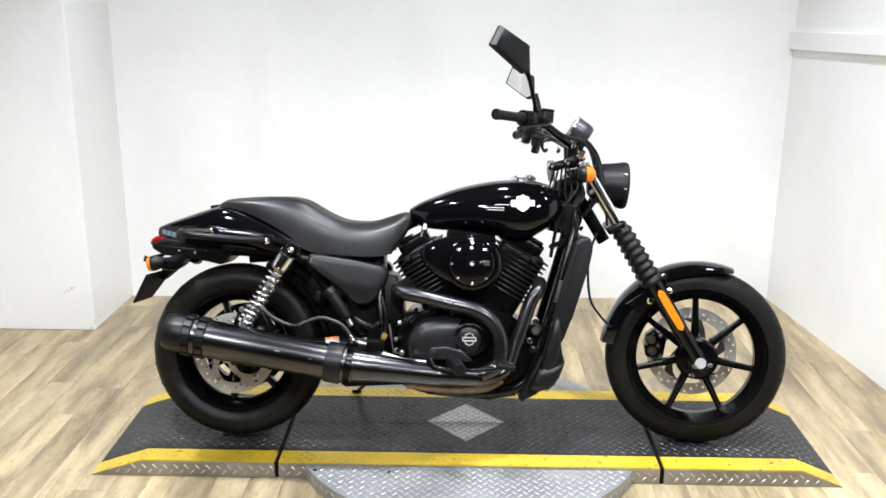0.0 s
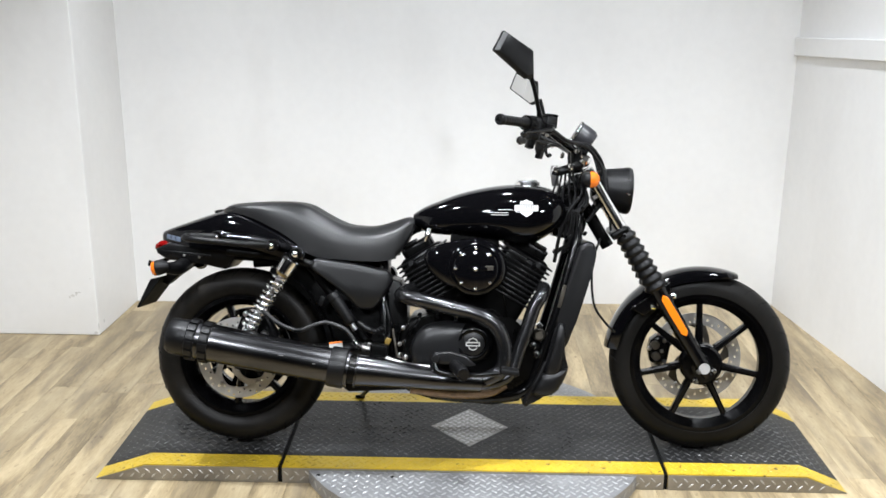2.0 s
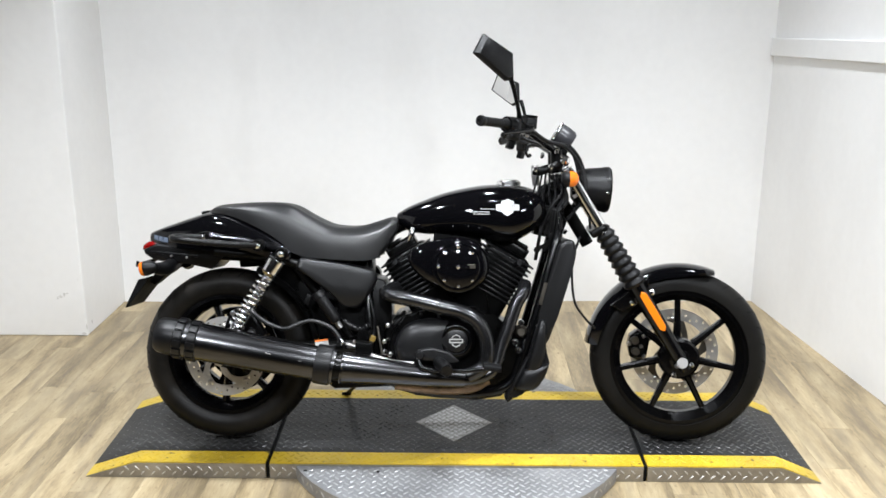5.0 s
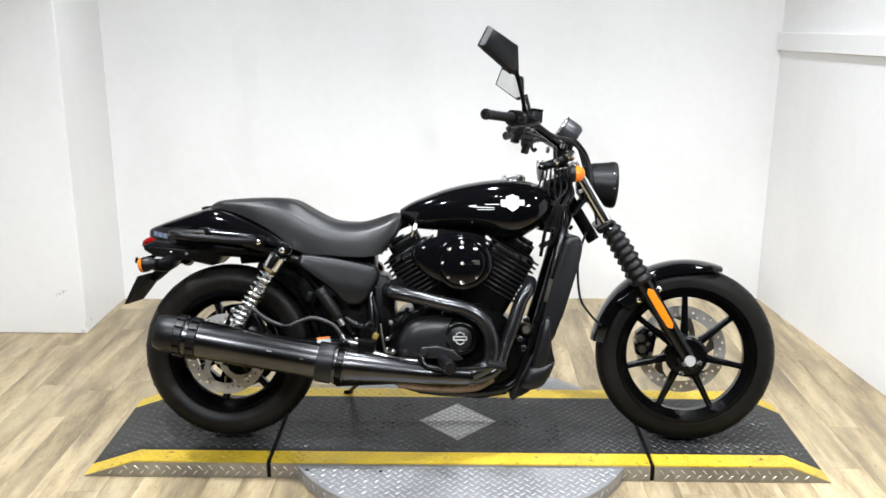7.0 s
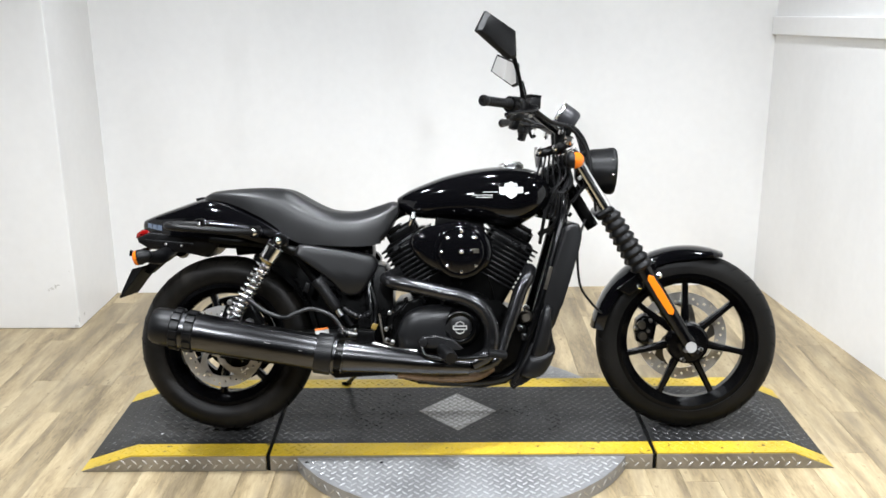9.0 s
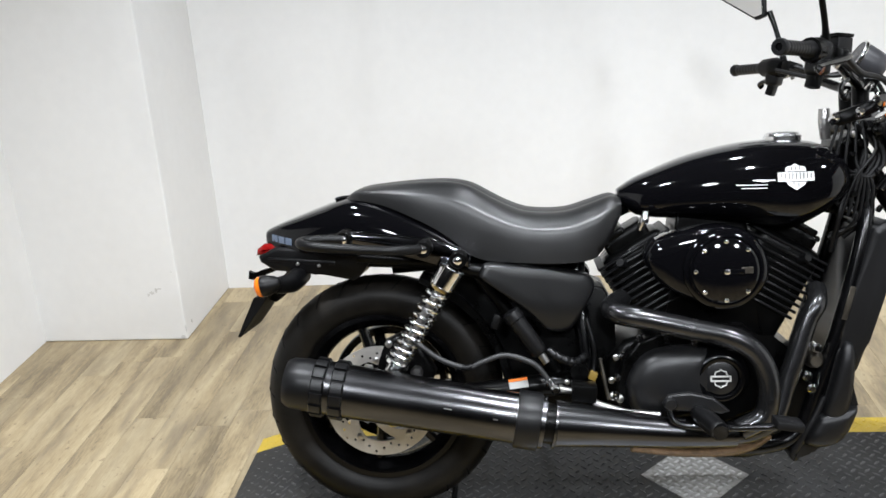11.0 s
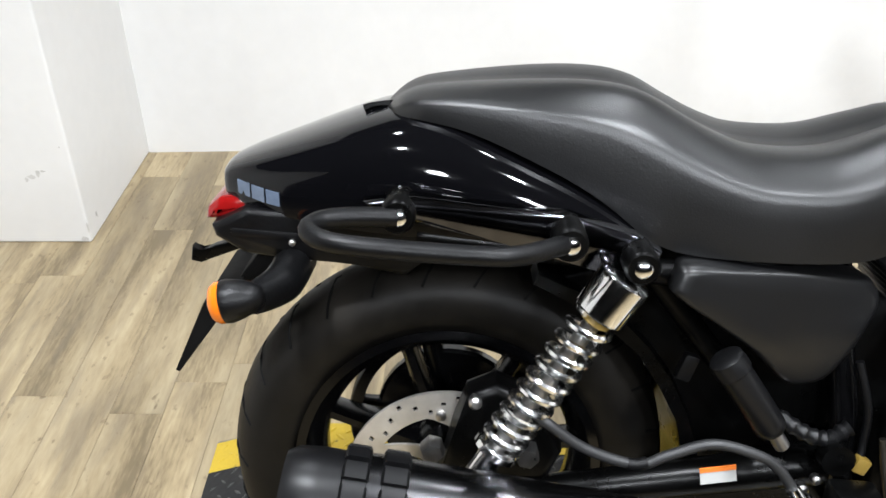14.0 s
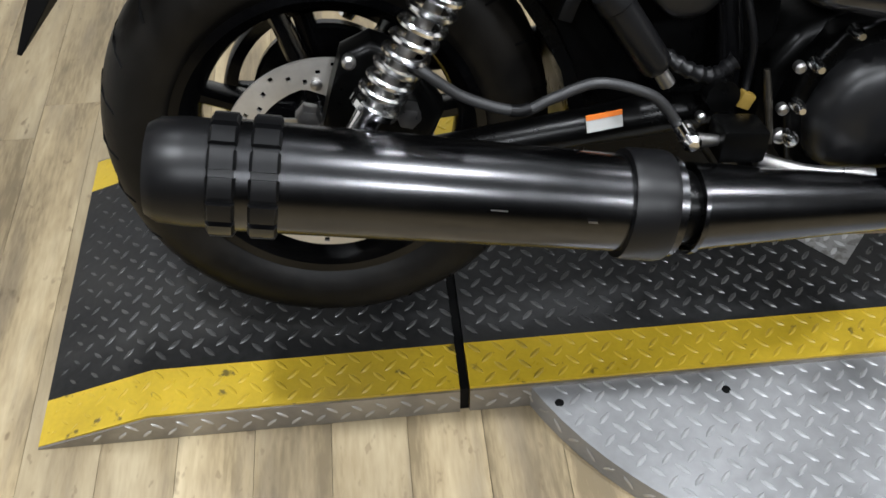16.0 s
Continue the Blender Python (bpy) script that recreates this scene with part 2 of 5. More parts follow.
def spline(points, steps=6):
    """Points of a smooth line through the given ones."""
    ps = [Vector(p) for p in points]
    if len(ps) < 3:
        return ps
    ext = [2 * ps[0] - ps[1], *ps, 2 * ps[-1] - ps[-2]]
    out = []
    for i in range(1, len(ext) - 2):
        a, b, c, d = ext[i - 1 : i + 3]
        for k in range(steps):
            s = k / steps
            out.append(0.5 * (2 * b + (c - a) * s + (2 * a - 5 * b + 4 * c - d) * s * s + (3 * b - a - 3 * c + d) * s**3))
    return [*out, ps[-1]]


def skin(bm, rings, closed=False, caps=True):
    vs = [[bm.verts.new(p) for p in ring] for ring in rings]
    pairs = list(zip(vs, vs[1:])) + ([(vs[-1], vs[0])] if closed else [])
    for a, b in pairs:
        for i in range(len(a)):
            j = (i + 1) % len(a)
            try:
                bm.faces.new((a[i], a[j], b[j], b[i]))
            except ValueError:
                pass
    if caps and not closed:
        bm.faces.new(vs[0][::-1])
        bm.faces.new(vs[-1])
    return bm


def tube(points, r, n=12, steps=6, bm=None, closed=False):
    """A round tube along a smooth line; r is one radius, or one for each given point."""
    bm = bm or bmesh.new()
    ps = spline(points, steps) if len(points) > 2 else [Vector(p) for p in points]
    radii = list(r) if isinstance(r, (list, tuple)) else [r] * len(points)
    where = np.linspace(0, len(points) - 1, len(ps))
    rs = np.interp(where, range(len(points)), radii).tolist()
    rings, side = [], None
    for i, p in enumerate(ps):
        t = (ps[min(i + 1, len(ps) - 1)] - ps[max(i - 1, 0)]).normalized()
        if side is None:
            side = t.orthogonal().normalized()
        side = (side - t * side.dot(t)).normalized()
        up = t.cross(side)
        rings.append([p + rs[i] * (math.cos(a) * side + math.sin(a) * up) for a in np.linspace(0, 2 * math.pi, n, endpoint=False).tolist()])
    return skin(bm, rings, closed)


def lathe(profile, origin, axis, n=32, bm=None, loop=False):
    """Turns (radius, height along the axis) pairs; loop closes the profile into a ring."""
    bm = bm or bmesh.new()
    o, a = Vector(origin), Vector(axis).normalized()
    s = a.orthogonal().normalized()
    u = a.cross(s)
    rings = [[o + a * h + max(r, 1e-5) * (math.cos(t) * s + math.sin(t) * u) for t in np.linspace(0, 2 * math.pi, n, endpoint=False).tolist()] for r, h in profile]
    return skin(bm, rings, loop, not loop)


def box(size, centre, turn=(0, 0, 0), bm=None, bevel=0.0, segments=2):
    bm = bm or bmesh.new()
    m = pose(*centre, *turn) @ Matrix.Diagonal((*size, 1))
    made = bmesh.ops.create_cube(bm, size=1.0, matrix=m)
    if bevel:
        edges = {e for v in made["verts"] for e in v.link_edges}
        bmesh.ops.bevel(bm, geom=list(edges), offset=bevel, segments=segments, profile=0.6, affect="EDGES")
    return bm


def slab(outline, v0, v1, bevel=0.0, segments=3, round_steps=0, bm=None):
    """An outline in the u-w plane, made thick from v0 to v1."""
    bm = bm or bmesh.new()
    if round_steps:
        pts = [(p.x, p.y) for p in spline([(*q, 0) for q in (*outline, outline[0])], round_steps)][:-1]
    else:
        pts = outline
    a = [bm.verts.new((u, v0, w)) for u, w in pts]
    b = [bm.verts.new((u, v1, w)) for u, w in pts]
    n = len(pts)
    bm.faces.new(a)
    bm.faces.new(b[::-1])
    for i in range(n):
        bm.faces.new((a[i], b[i], b[(i + 1) % n], a[(i + 1) % n]))
    if bevel:
        rim = [e for e in bm.edges if abs(e.verts[0].co.y - e.verts[1].co.y) < 1e-6]
        bmesh.ops.bevel(bm, geom=rim, offset=bevel, segments=segments, profile=0.6, affect="EDGES")
    return bm


def pad(outline, rings, bm=None):
    """A cushion-shaped panel: the outline in the u-w plane, drawn in towards its middle ring by ring (v, scale)."""
    bm = bm or bmesh.new()
    pts = [(p.x, p.y) for p in spline([(*q, 0) for q in (*outline, outline[0])], 3)][:-1]
    cu, cw = sum(p[0] for p in pts) / len(pts), sum(p[1] for p in pts) / len(pts)
    return skin(bm, [[Vector((cu + (u - cu) * k, v, cw + (w - cw) * k)) for u, w in pts] for v, k in rings])


def bolt(place, axis, r=0.008, h=0.006, bm=None):
    bm = bm or bmesh.new()
    return lathe([(0, h), (r * 0.55, h), (r, h * 0.5), (r, -h)], place, axis, 12, bm)


def lerp(x, table):
    return float(np.interp(x, [a for a, _ in table], [b for _, b in table]))


def thing(name, m, label, category, group="", kind=""):
    ob = new(name)
    ob.matrix_world = m
    return tagged(ob, label, category, group, kind)


# room
# White walls stop at this height, above the view; reflections beyond stay dark.
WALL_CUT = 1.72


def wall(name, a, b, label, thick=0.12, z0=0.0, z1=CEILING, mat=None):
    """A wall from a to b in plan; its thickness lies to the right of that way."""
    a, b = Vector((*a, 0)), Vector((*b, 0))
    d = (b - a).normalized()
    out = Vector((d.y, -d.x, 0)) * thick
    bm = bmesh.new()
    skin(bm, [[p + Vector((0, 0, z)) for p in (a, b, b + out, a + out)] for z in (z0, z1)])
    return tagged(part(name, bm, mat or WALL, None, "", 0), label, "wall", "", "structure")


def wall_line():
    """White walls cut off out of view; unseen dark walls added to darken reflections."""
    wall("wall_back", (2.36, 1.612), (-0.908, 1.525), "white painted back wall with faint scuffs", z1=WALL_CUT)
    wall("wall_left", (-1.468, 1.032), (-1.478, -1.1), "white painted left wall", z1=WALL_CUT)
    wall("wall_right", (2.606, -1.1), (2.298, 1.62), "white painted side wall below a ledge board", z1=WALL_CUT)
    for name, p, q in (("wall_front", (-6, -8), (7, -8)), ("wall_far_left", (-6, 1.8), (-6, -8)), ("wall_far_right", (7, -8), (7, 1.8)), ("wall_rear", (7, 1.8), (-6, 1.8))):
        wall(name, p, q, "unseen dark wall added to keep reflections dark", mat=DARK)
    bm = bmesh.new()
    ps = [(-0.914, 1.032), (-0.908, 1.54), (-0.908, 1.66), (-1.6, 1.66), (-1.6, 1.032)]
    skin(bm, [[Vector((*p, z)) for p in ps] for z in (0, WALL_CUT)])
    tagged(part("wall_pillar", bm, WALL, None, "", 0, 0.006), "white boxed-out wall corner with a scuffed foot", "wall", "", "structure")
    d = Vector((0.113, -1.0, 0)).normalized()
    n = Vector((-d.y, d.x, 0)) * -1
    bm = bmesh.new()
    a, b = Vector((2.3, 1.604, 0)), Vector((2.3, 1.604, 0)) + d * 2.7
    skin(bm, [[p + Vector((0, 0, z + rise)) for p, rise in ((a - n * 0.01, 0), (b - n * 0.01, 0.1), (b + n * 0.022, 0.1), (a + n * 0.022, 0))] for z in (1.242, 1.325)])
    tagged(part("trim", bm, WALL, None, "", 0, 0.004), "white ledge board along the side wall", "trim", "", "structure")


wall_line()


def scuff(place, turn, size, seed, parent):
    """A thin uneven smudge on a wall; turn is the way that the wall faces."""
    r = random.Random(seed)
    m = pose(*place, 90, 0, turn)
    pts = [(size[0] * math.cos(a) * r.uniform(0.5, 1), size[1] * math.sin(a) * r.uniform(0.4, 1)) for a in np.linspace(0, 2 * math.pi, 11, endpoint=False).tolist()]
    part("scuff", skin(bmesh.new(), [[m @ Vector((x, y, z)) for x, y in pts] for z in (-0.0005, 0.0004)]), SCUFF, parent, "", 0)


walls = {o.name: o for o in scene.objects if o.name.startswith("wall_")}
for place, turn, size, seed, name in (((-1.02, 1.032, 0.19), 0, (0.013, 0.008), 3, "wall_pillar"), ((-1.004, 1.032, 0.199), 0, (0.008, 0.012), 11, "wall_pillar"), ((-1.035, 1.032, 0.182), 0, (0.006, 0.008), 12, "wall_pillar"), ((-0.99, 1.032, 0.205), 0, (0.012, 0.003), 4, "wall_pillar"), ((-0.915, 1.032, 0.045), 0, (0.004, 0.02), 14, "wall_pillar"), ((-0.935, 1.032, 0.27), 0, (0.004, 0.003), 8, "wall_pillar"), ((-0.912, 1.09, 0.05), 90, (0.006, 0.012), 9, "wall_pillar"), ((-0.93, 1.032, 0.012), 0, (0.012, 0.008), 6, "wall_pillar")):
    scuff(place, turn, size, seed, walls[name])
# Unseen dark ceiling, added so that upper surfaces reflect black.
bm = box((13.4, 10.1, 0.12), (0.5, -3.15, CEILING + 0.06))
tagged(part("ceiling", bm, CEIL, None, "", 0), "plain unseen dark ceiling, added to keep reflections dark", "ceiling", "", "structure")
for px, py, tilt, turn, power in SPOTS:
    lamp = thing("ceiling_light", pose(px, py, CEILING), "white metal round ceiling spotlight with a glowing disc", "ceiling light", "ceiling lights")
    part("stem", tube([(0, 0, 0), (0, 0, -0.17)], 0.012, 10), LAMP, lamp)
    head = part("head", lathe([(0.02, 0.05), (0.06, 0.045), (0.09, 0.01), (0.105, -0.05), (0.105, -0.07), (0.098, -0.07), (0.09, -0.05), (0.03, 0.0)], (0, 0, 0), (0, 0, 1), 32), LAMP, lamp)
    head.matrix_local = pose(0, 0, -0.17, tilt, 0, turn) @ Matrix.Diagonal((1.6, 1.6, 1, 1)) if tilt > 20 else pose(0, 0, -0.17, tilt)
    part("disc", lathe([(0.0, -0.064), (0.088, -0.064), (0.088, -0.058), (0.0, -0.058)], (0, 0, 0), (0, 0, 1), 32), GLOW, head, "glowing disc")

# floor: planks along the room's depth
floor = tagged(part("floor", box((13.4, 10.1, 0.06), (0.5, -3.15, -0.036)), JOINT, None, "", 0), "wood-look vinyl plank floor in pale brown", "floor", "", "structure")

# turntable and platform
PLAT = pose(-0.437, -0.257, 0)
LONG, DEEP, TOP, STRIPE = 2.402, 0.59, 0.056, 0.08
KNEE_A, KNEE_B = 0.163, LONG - 0.13
SEAM_A, SEAM_B, SLIT = 0.599, 1.829, 0.014


def lug(bm, m, long=0.025, wide=0.0085, high=0.0018):
    """One raised lozenge of tread plate."""
    base = [m @ Vector((x * long / 2, y * wide / 2, 0)) for x, y in ((-1, 0), (-0.45, -0.8), (0.45, -0.8), (1, 0), (0.45, 0.8), (-0.45, 0.8))]
    top = [m @ Vector((x * long / 2 * 0.72, y * wide / 2 * 0.4, high)) for x, y in ((-1, 0), (-0.45, -0.8), (0.45, -0.8), (1, 0), (0.45, 0.8), (-0.45, 0.8))]
    a, b = [bm.verts.new(p) for p in base], [bm.verts.new(p) for p in top]
    for i in range(6):
        bm.faces.new((a[i], a[(i + 1) % 6], b[(i + 1) % 6], b[i]))
    bm.faces.new(b)


def height(x):
    """The platform's top along its length."""
    return TOP * min(1, max(0.02, x / KNEE_A), max(0.02, (LONG - x) / (LONG - KNEE_B)))


def slope(x):
    return -math.degrees(math.atan2(TOP, KNEE_A)) if x < KNEE_A else math.degrees(math.atan2(TOP, LONG - KNEE_B)) if x > KNEE_B else 0


def columns(x0, x1, y0, y1, q=0.0172):
    """Places of tread lugs: columns of one slant, then of the other, each half a step along."""
    for i in range(int(x0 / q) - 1, int(x1 / q) + 2):
        for j in range(int(y0 / q) - 1, int(y1 / q) + 2):
            if (i + j) % 2 == 0 and x0 + 0.007 < i * q < x1 - 0.007 and y0 + 0.007 < j * q < y1 - 0.007:
                yield i * q, j * q, 45 if i % 2 else -45


def lugs(x0, x1, y0, y1, keep=lambda x, y: True):
    bm = bmesh.new()
    for x, y, turn in columns(x0, x1, y0, y1):
        if keep(x, y):
            lug(bm, pose(x, y, height(x), 0, slope(x), turn))
    return bm


def side_lugs(x0, x1, y, facing):
    bm = bmesh.new()
    for x, z, turn in columns(x0, x1, 0.0, TOP):
        if height(x) > z + 0.009:
            lug(bm, pose(x, y, z, 90 * facing, 0, 0) @ pose(0, 0, 0, 0, 0, turn), 0.022, 0.0068)
    return bm


def strip(x0, x1, y0, y1, z0=0.0):
    """A length of the platform, from the floor to its top."""
    bm = bmesh.new()
    xs = sorted({x0, x1, *(k for k in (KNEE_A, KNEE_B) if x0 < k < x1)})
    skin(bm, [[Vector((x, y0, 0.001)), Vector((x, y1, 0.001)), Vector((x, y1, max(0.002, height(x) + z0))), Vector((x, y0, max(0.002, height(x) + z0)))] for x in xs])
    return bm


def platform(name, x0, x1, label):
    ob = thing(name, PLAT, label, "ramp" if "ramp" in name else "platform", "motorcycle platform sections")
    part("deck", strip(x0, x1, STRIPE, DEEP - STRIPE), DECK, ob, "black tread plate")
    part("front_stripe", strip(x0, x1, 0.004, STRIPE - 0.0005), YELLOW, ob, "yellow safety stripe")
    part("back_stripe", strip(x0, x1, DEEP - STRIPE + 0.0005, DEEP - 0.004), YELLOW, ob, "yellow safety stripe")
    part("front_skirt", strip(x0, x1, 0, 0.0035, -0.004), SKIRT, ob, "bare metal side plate")
    part("back_skirt", strip(x0, x1, DEEP - 0.0035, DEEP, -0.004), SKIRT, ob, "bare metal side plate")
    in_mark = lambda x, y: abs(x - 1.206) / 0.145 + abs(y - 0.309) / 0.155 > 1
    part("deck_tread", lugs(x0, x1, STRIPE, DEEP - STRIPE, in_mark), DECK_LUG, ob)["kind"] = "stuff"
    part("front_stripe_tread", lugs(x0, x1, 0.004, STRIPE), YELLOW_LUG, ob)["kind"] = "stuff"
    part("back_stripe_tread", lugs(x0, x1, DEEP - STRIPE, DEEP), YELLOW_LUG, ob)["kind"] = "stuff"
    part("skirt_tread", side_lugs(x0, x1, 0, 1), SKIRT_LUG, ob)["kind"] = "stuff"
    return ob


platform("ramp", 0, SEAM_A - SLIT / 2, "black tread plate ramp with yellow edge stripes")
deck = platform("platform", SEAM_A + SLIT / 2, SEAM_B - SLIT / 2, "black tread plate platform with yellow edges and a silver diamond")
platform("ramp", SEAM_B + SLIT / 2, LONG, "black tread plate ramp with yellow edge stripes")
bm = bmesh.new()
mark = [(1.206 + 0.135 * a, 0.309 + 0.145 * b) for a, b in ((1, 0), (0, 1), (-1, 0), (0, -1))]
skin(bm, [[Vector((x, y, z)) for x, y in mark] for z in (TOP - 0.002, TOP + 0.0012)])
part("diamond", bm, WORN, deck, "bare metal diamond")
bm = bmesh.new()
for x, y, turn in columns(1.06, 1.35, 0.15, 0.47, 0.0148):
    if abs(x - 1.206) / 0.125 + abs(y - 0.309) / 0.135 < 1:
        lug(bm, pose(x, y, TOP + 0.0012, 0, 0, turn), 0.02, 0.0085, 0.0012)
part("diamond_tread", bm, PALE, deck)["kind"] = "stuff"
# Black strips stand in for the shade in the open gaps between sections.
for x in (SEAM_A, SEAM_B):
    part("joint", box((SLIT - 0.002, DEEP - 0.01, 0.05), (x, DEEP / 2, 0.0255)), GAP, deck, "matt black fill")

DISC_Z, DISC_R, DISC_C = 0.046, 0.586, (0.777, 0.011)
disc = thing("turntable", pose(*DISC_C, 0), "round silver tread plate turntable under the platform", "turntable")
bm = bmesh.new()
lathe([(DISC_R, 0.001), (DISC_R, DISC_Z)], (0, 0, 0), (0, 0, 1), 96, bm)
part("plate", bm, SILVER, disc)
bm = bmesh.new()
for x, y, turn in columns(-0.6, 0.6, -0.6, 0.6, 0.0172):
    if math.hypot(x, y) < DISC_R - 0.012 and (y < -0.2 or y > 0.33):
        lug(bm, pose(x, y, DISC_Z, 0, 0, turn), 0.025, 0.0085, 0.0019)
part("plate_tread", bm, SILVER_LUG, disc)["kind"] = "stuff"
for x, y in ((0.29, -0.285), (0.525, -0.288)):
    part("screw", lathe([(0.0, 0.0012), (0.0045, 0.001), (0.0065, 0.0)], (x - DISC_C[0], y - DISC_C[1], DISC_Z), (0, 0, 1), 14), GAP, disc, "dark countersunk screw")
bm = bmesh.new()
for k in range(120):
    a = 2 * math.pi * k / 120
    if math.sin(a) < -0.3:
        lug(bm, pose(DISC_R * math.cos(a), DISC_R * math.sin(a), 0.025, 0, 0, math.degrees(a)) @ pose(0, 0, 0, 0, 90, 0) @ pose(0, 0, 0, 0, 0, 45 if k % 2 else -45), 0.026, 0.007)
part("edge_tread", bm, SKIRT_LUG, disc)["kind"] = "stuff"

# motorcycle: u ahead, v to its left, w up, leaning on its stand
BIKE = pose(0, -0.075, TOP + 0.0075, -12.5, 0, 0)
bike = thing("motorcycle", BIKE, "black cruiser motorcycle leaning on its side stand", "motorcycle")
RAX, FAX = Vector((0.009, 0, 0.289)), Vector((1.526, 0, 0.289))
V = Vector((0, 1, 0))


def tyre(c, r, half, bead):
    h = half
    prof = [(bead - 0.004, -0.62 * h), (bead + 0.012, -0.78 * h), (r - 0.065, -0.99 * h), (r - 0.045, -h), (r - 0.028, -0.93 * h), (r - 0.013, -0.7 * h), (r - 0.003, -0.33 * h), (r, 0)]
    prof = prof + [(a, -b) for a, b in prof[-2::-1]] + [(bead - 0.012, 0.5 * h), (bead - 0.012, -0.5 * h)]
    bm = lathe(prof, c, V, 96, loop=True)
    return bm


def spoke(c, angle, r0, r1, half, thick):
    """One tapering cast spoke."""
    m = Matrix.Translation(c) @ Matrix.Rotation(-angle, 4, "Y")
    rings = []
    for s in np.linspace(0, 1, 5).tolist():
        x, wide, t = r0 + (r1 - r0) * s, half * (1.25 - 0.45 * s + 0.5 * max(0, s - 0.75)), thick * (1.1 - 0.3 * s)
        rings.append([m @ Vector((x, y * t, z * wide)) for y, z in ((-1, -0.45), (-0.6, -1), (0.6, -1), (1, -0.45), (1, 0.45), (0.6, 1), (-0.6, 1), (-1, 0.45))])
    return skin(bmesh.new(), rings)


def rotor(c, side, r1, r0, holes):
    """A drilled brake disc ring; the holes go right through."""
    bm = bmesh.new()
    n = holes * 6
    radii = [r1 - (r1 - r0) * q for q in (0, 0.14, 0.32, 0.41, 0.59, 0.68, 0.86, 1)]
    grid = {}
    for k in range(n):
        a = 2 * math.pi * k / n
        for i, r in enumerate(radii):
            for j, y in enumerate((-0.0025, 0.0025)):
                grid[k, i, j] = bm.verts.new(c + Vector((r * math.cos(a), side + y, r * math.sin(a))))
    gap = lambda k, i: i == 3 and k % 6 == 0 or i == (5 if (k // 6) % 2 else 1) and k % 6 == 3
    for k in range(n):
        q = (k + 1) % n
        for i in range(7):
            if gap(k, i):
                for a, b in (((k, i), (k, i + 1)), ((q, i), (q, i + 1)), ((k, i), (q, i)), ((k, i + 1), (q, i + 1))):
                    bm.faces.new([grid[(*a, 0)], grid[(*b, 0)], grid[(*b, 1)], grid[(*a, 1)]])
                continue
            for j in (0, 1):
                bm.faces.new([grid[k, i, j], grid[k, i + 1, j], grid[q, i + 1, j], grid[q, i, j]])
        for i in (0, 7):
            bm.faces.new([grid[k, i, 0], grid[k, i, 1], grid[q, i, 1], grid[q, i, 0]])
    return bm


def curved_arm(c, side, a, r):
    """A flat arm of the brake disc that sweeps from the hub out to the ring."""
    rings = []
    for q in np.linspace(0, 1, 8).tolist():
        at, mid, wide = a - 0.95 + 0.95 * q, 0.042 + (r * 0.78 - 0.042) * q, 0.3 - 0.13 * math.sin(math.pi * q)
        ring = []
        for g, y in ((-wide, -0.002), (wide, -0.002), (wide, 0.002), (-wide, 0.002)):
            ring.append(c + Vector((mid * math.cos(at + g), side + y, mid * math.sin(at + g))))
        rings.append(ring)
    return skin(bmesh.new(), rings)


def wheel(name, c, r, half, bead, spokes, phase, disc_side, disc_r, grooves):
    w = 0.85 * half
    rim = [(bead + 0.008, -w), (bead + 0.006, -w + 0.006), (bead - 0.008, -w + 0.012), (bead - 0.016, -w + 0.024), (bead - 0.02, -0.012), (bead - 0.02, 0.012), (bead - 0.016, w - 0.024), (bead - 0.008, w - 0.012), (bead + 0.006, w - 0.006), (bead + 0.008, w), (bead - 0.004, w), (bead - 0.02, w - 0.02), (bead - 0.028, 0.014), (bead - 0.028, -0.014), (bead - 0.02, -w + 0.02), (bead - 0.004, -w)]
    ob = part(name, lathe(rim, c, V, 80, loop=True), SATIN, bike, "black cast wheel")
    part("tyre", tyre(c, r, half, bead), RUBBER if half < 0.06 else DUSTY, ob, "worn black rubber tyre")
    bm = bmesh.new()
    for k in range(grooves * 2):
        s = -1 if k % 2 else 1
        a0 = 2 * math.pi * k / (grooves * 2)
        line = []
        for q in np.linspace(0, 1, 5).tolist():
            rr, vv = (r - 0.0018 - 0.0005 * q, 0.12 * half) if q < 0.3 else (np.interp(q, (0.3, 0.6, 1), (r - 0.003, r - 0.0085, r - 0.026)).item(), np.interp(q, (0.3, 0.6, 1), (0.25, 0.62, 0.89)).item() * half)
            a = a0 + 0.11 * q
            line.append(c + Vector((rr * math.cos(a), s * vv, rr * math.sin(a))))
        tube(line, 0.0022, 4, 1, bm)
    part("tread_groove", bm, GAP, ob, "", 0)["kind"] = "stuff"
    part("hub", lathe([(0.02, -0.075), (0.034, -0.07), (0.036, -0.05), (0.048, -0.03), (0.05, 0), (0.048, 0.03), (0.036, 0.05), (0.034, 0.07), (0.02, 0.075)], c, V, 32), SATIN, ob)
    for k in range(spokes):
        part("spoke", spoke(c, radians(phase + 360 / spokes * k), 0.036, bead - 0.02, 0.0105 if half < 0.06 else 0.0115, 0.016 if half < 0.06 else 0.027), SATIN, ob)
    d = part("brake_disc", rotor(c, disc_side, disc_r, disc_r * 0.74, 20), ROTOR, ob, "drilled steel brake disc")
    for k in range(5):
        a = 2 * math.pi * (k + 0.3) / 5
        e = Vector((math.cos(a), 0, math.sin(a)))
        part("disc_arm", curved_arm(c, disc_side, a, disc_r), ROTOR if half > 0.06 else DULL, d)
        part("disc_bolt", bolt(c + V * (disc_side - 0.005) + e * disc_r * 0.76, -V, 0.007, 0.003), STEEL, d)
    return ob


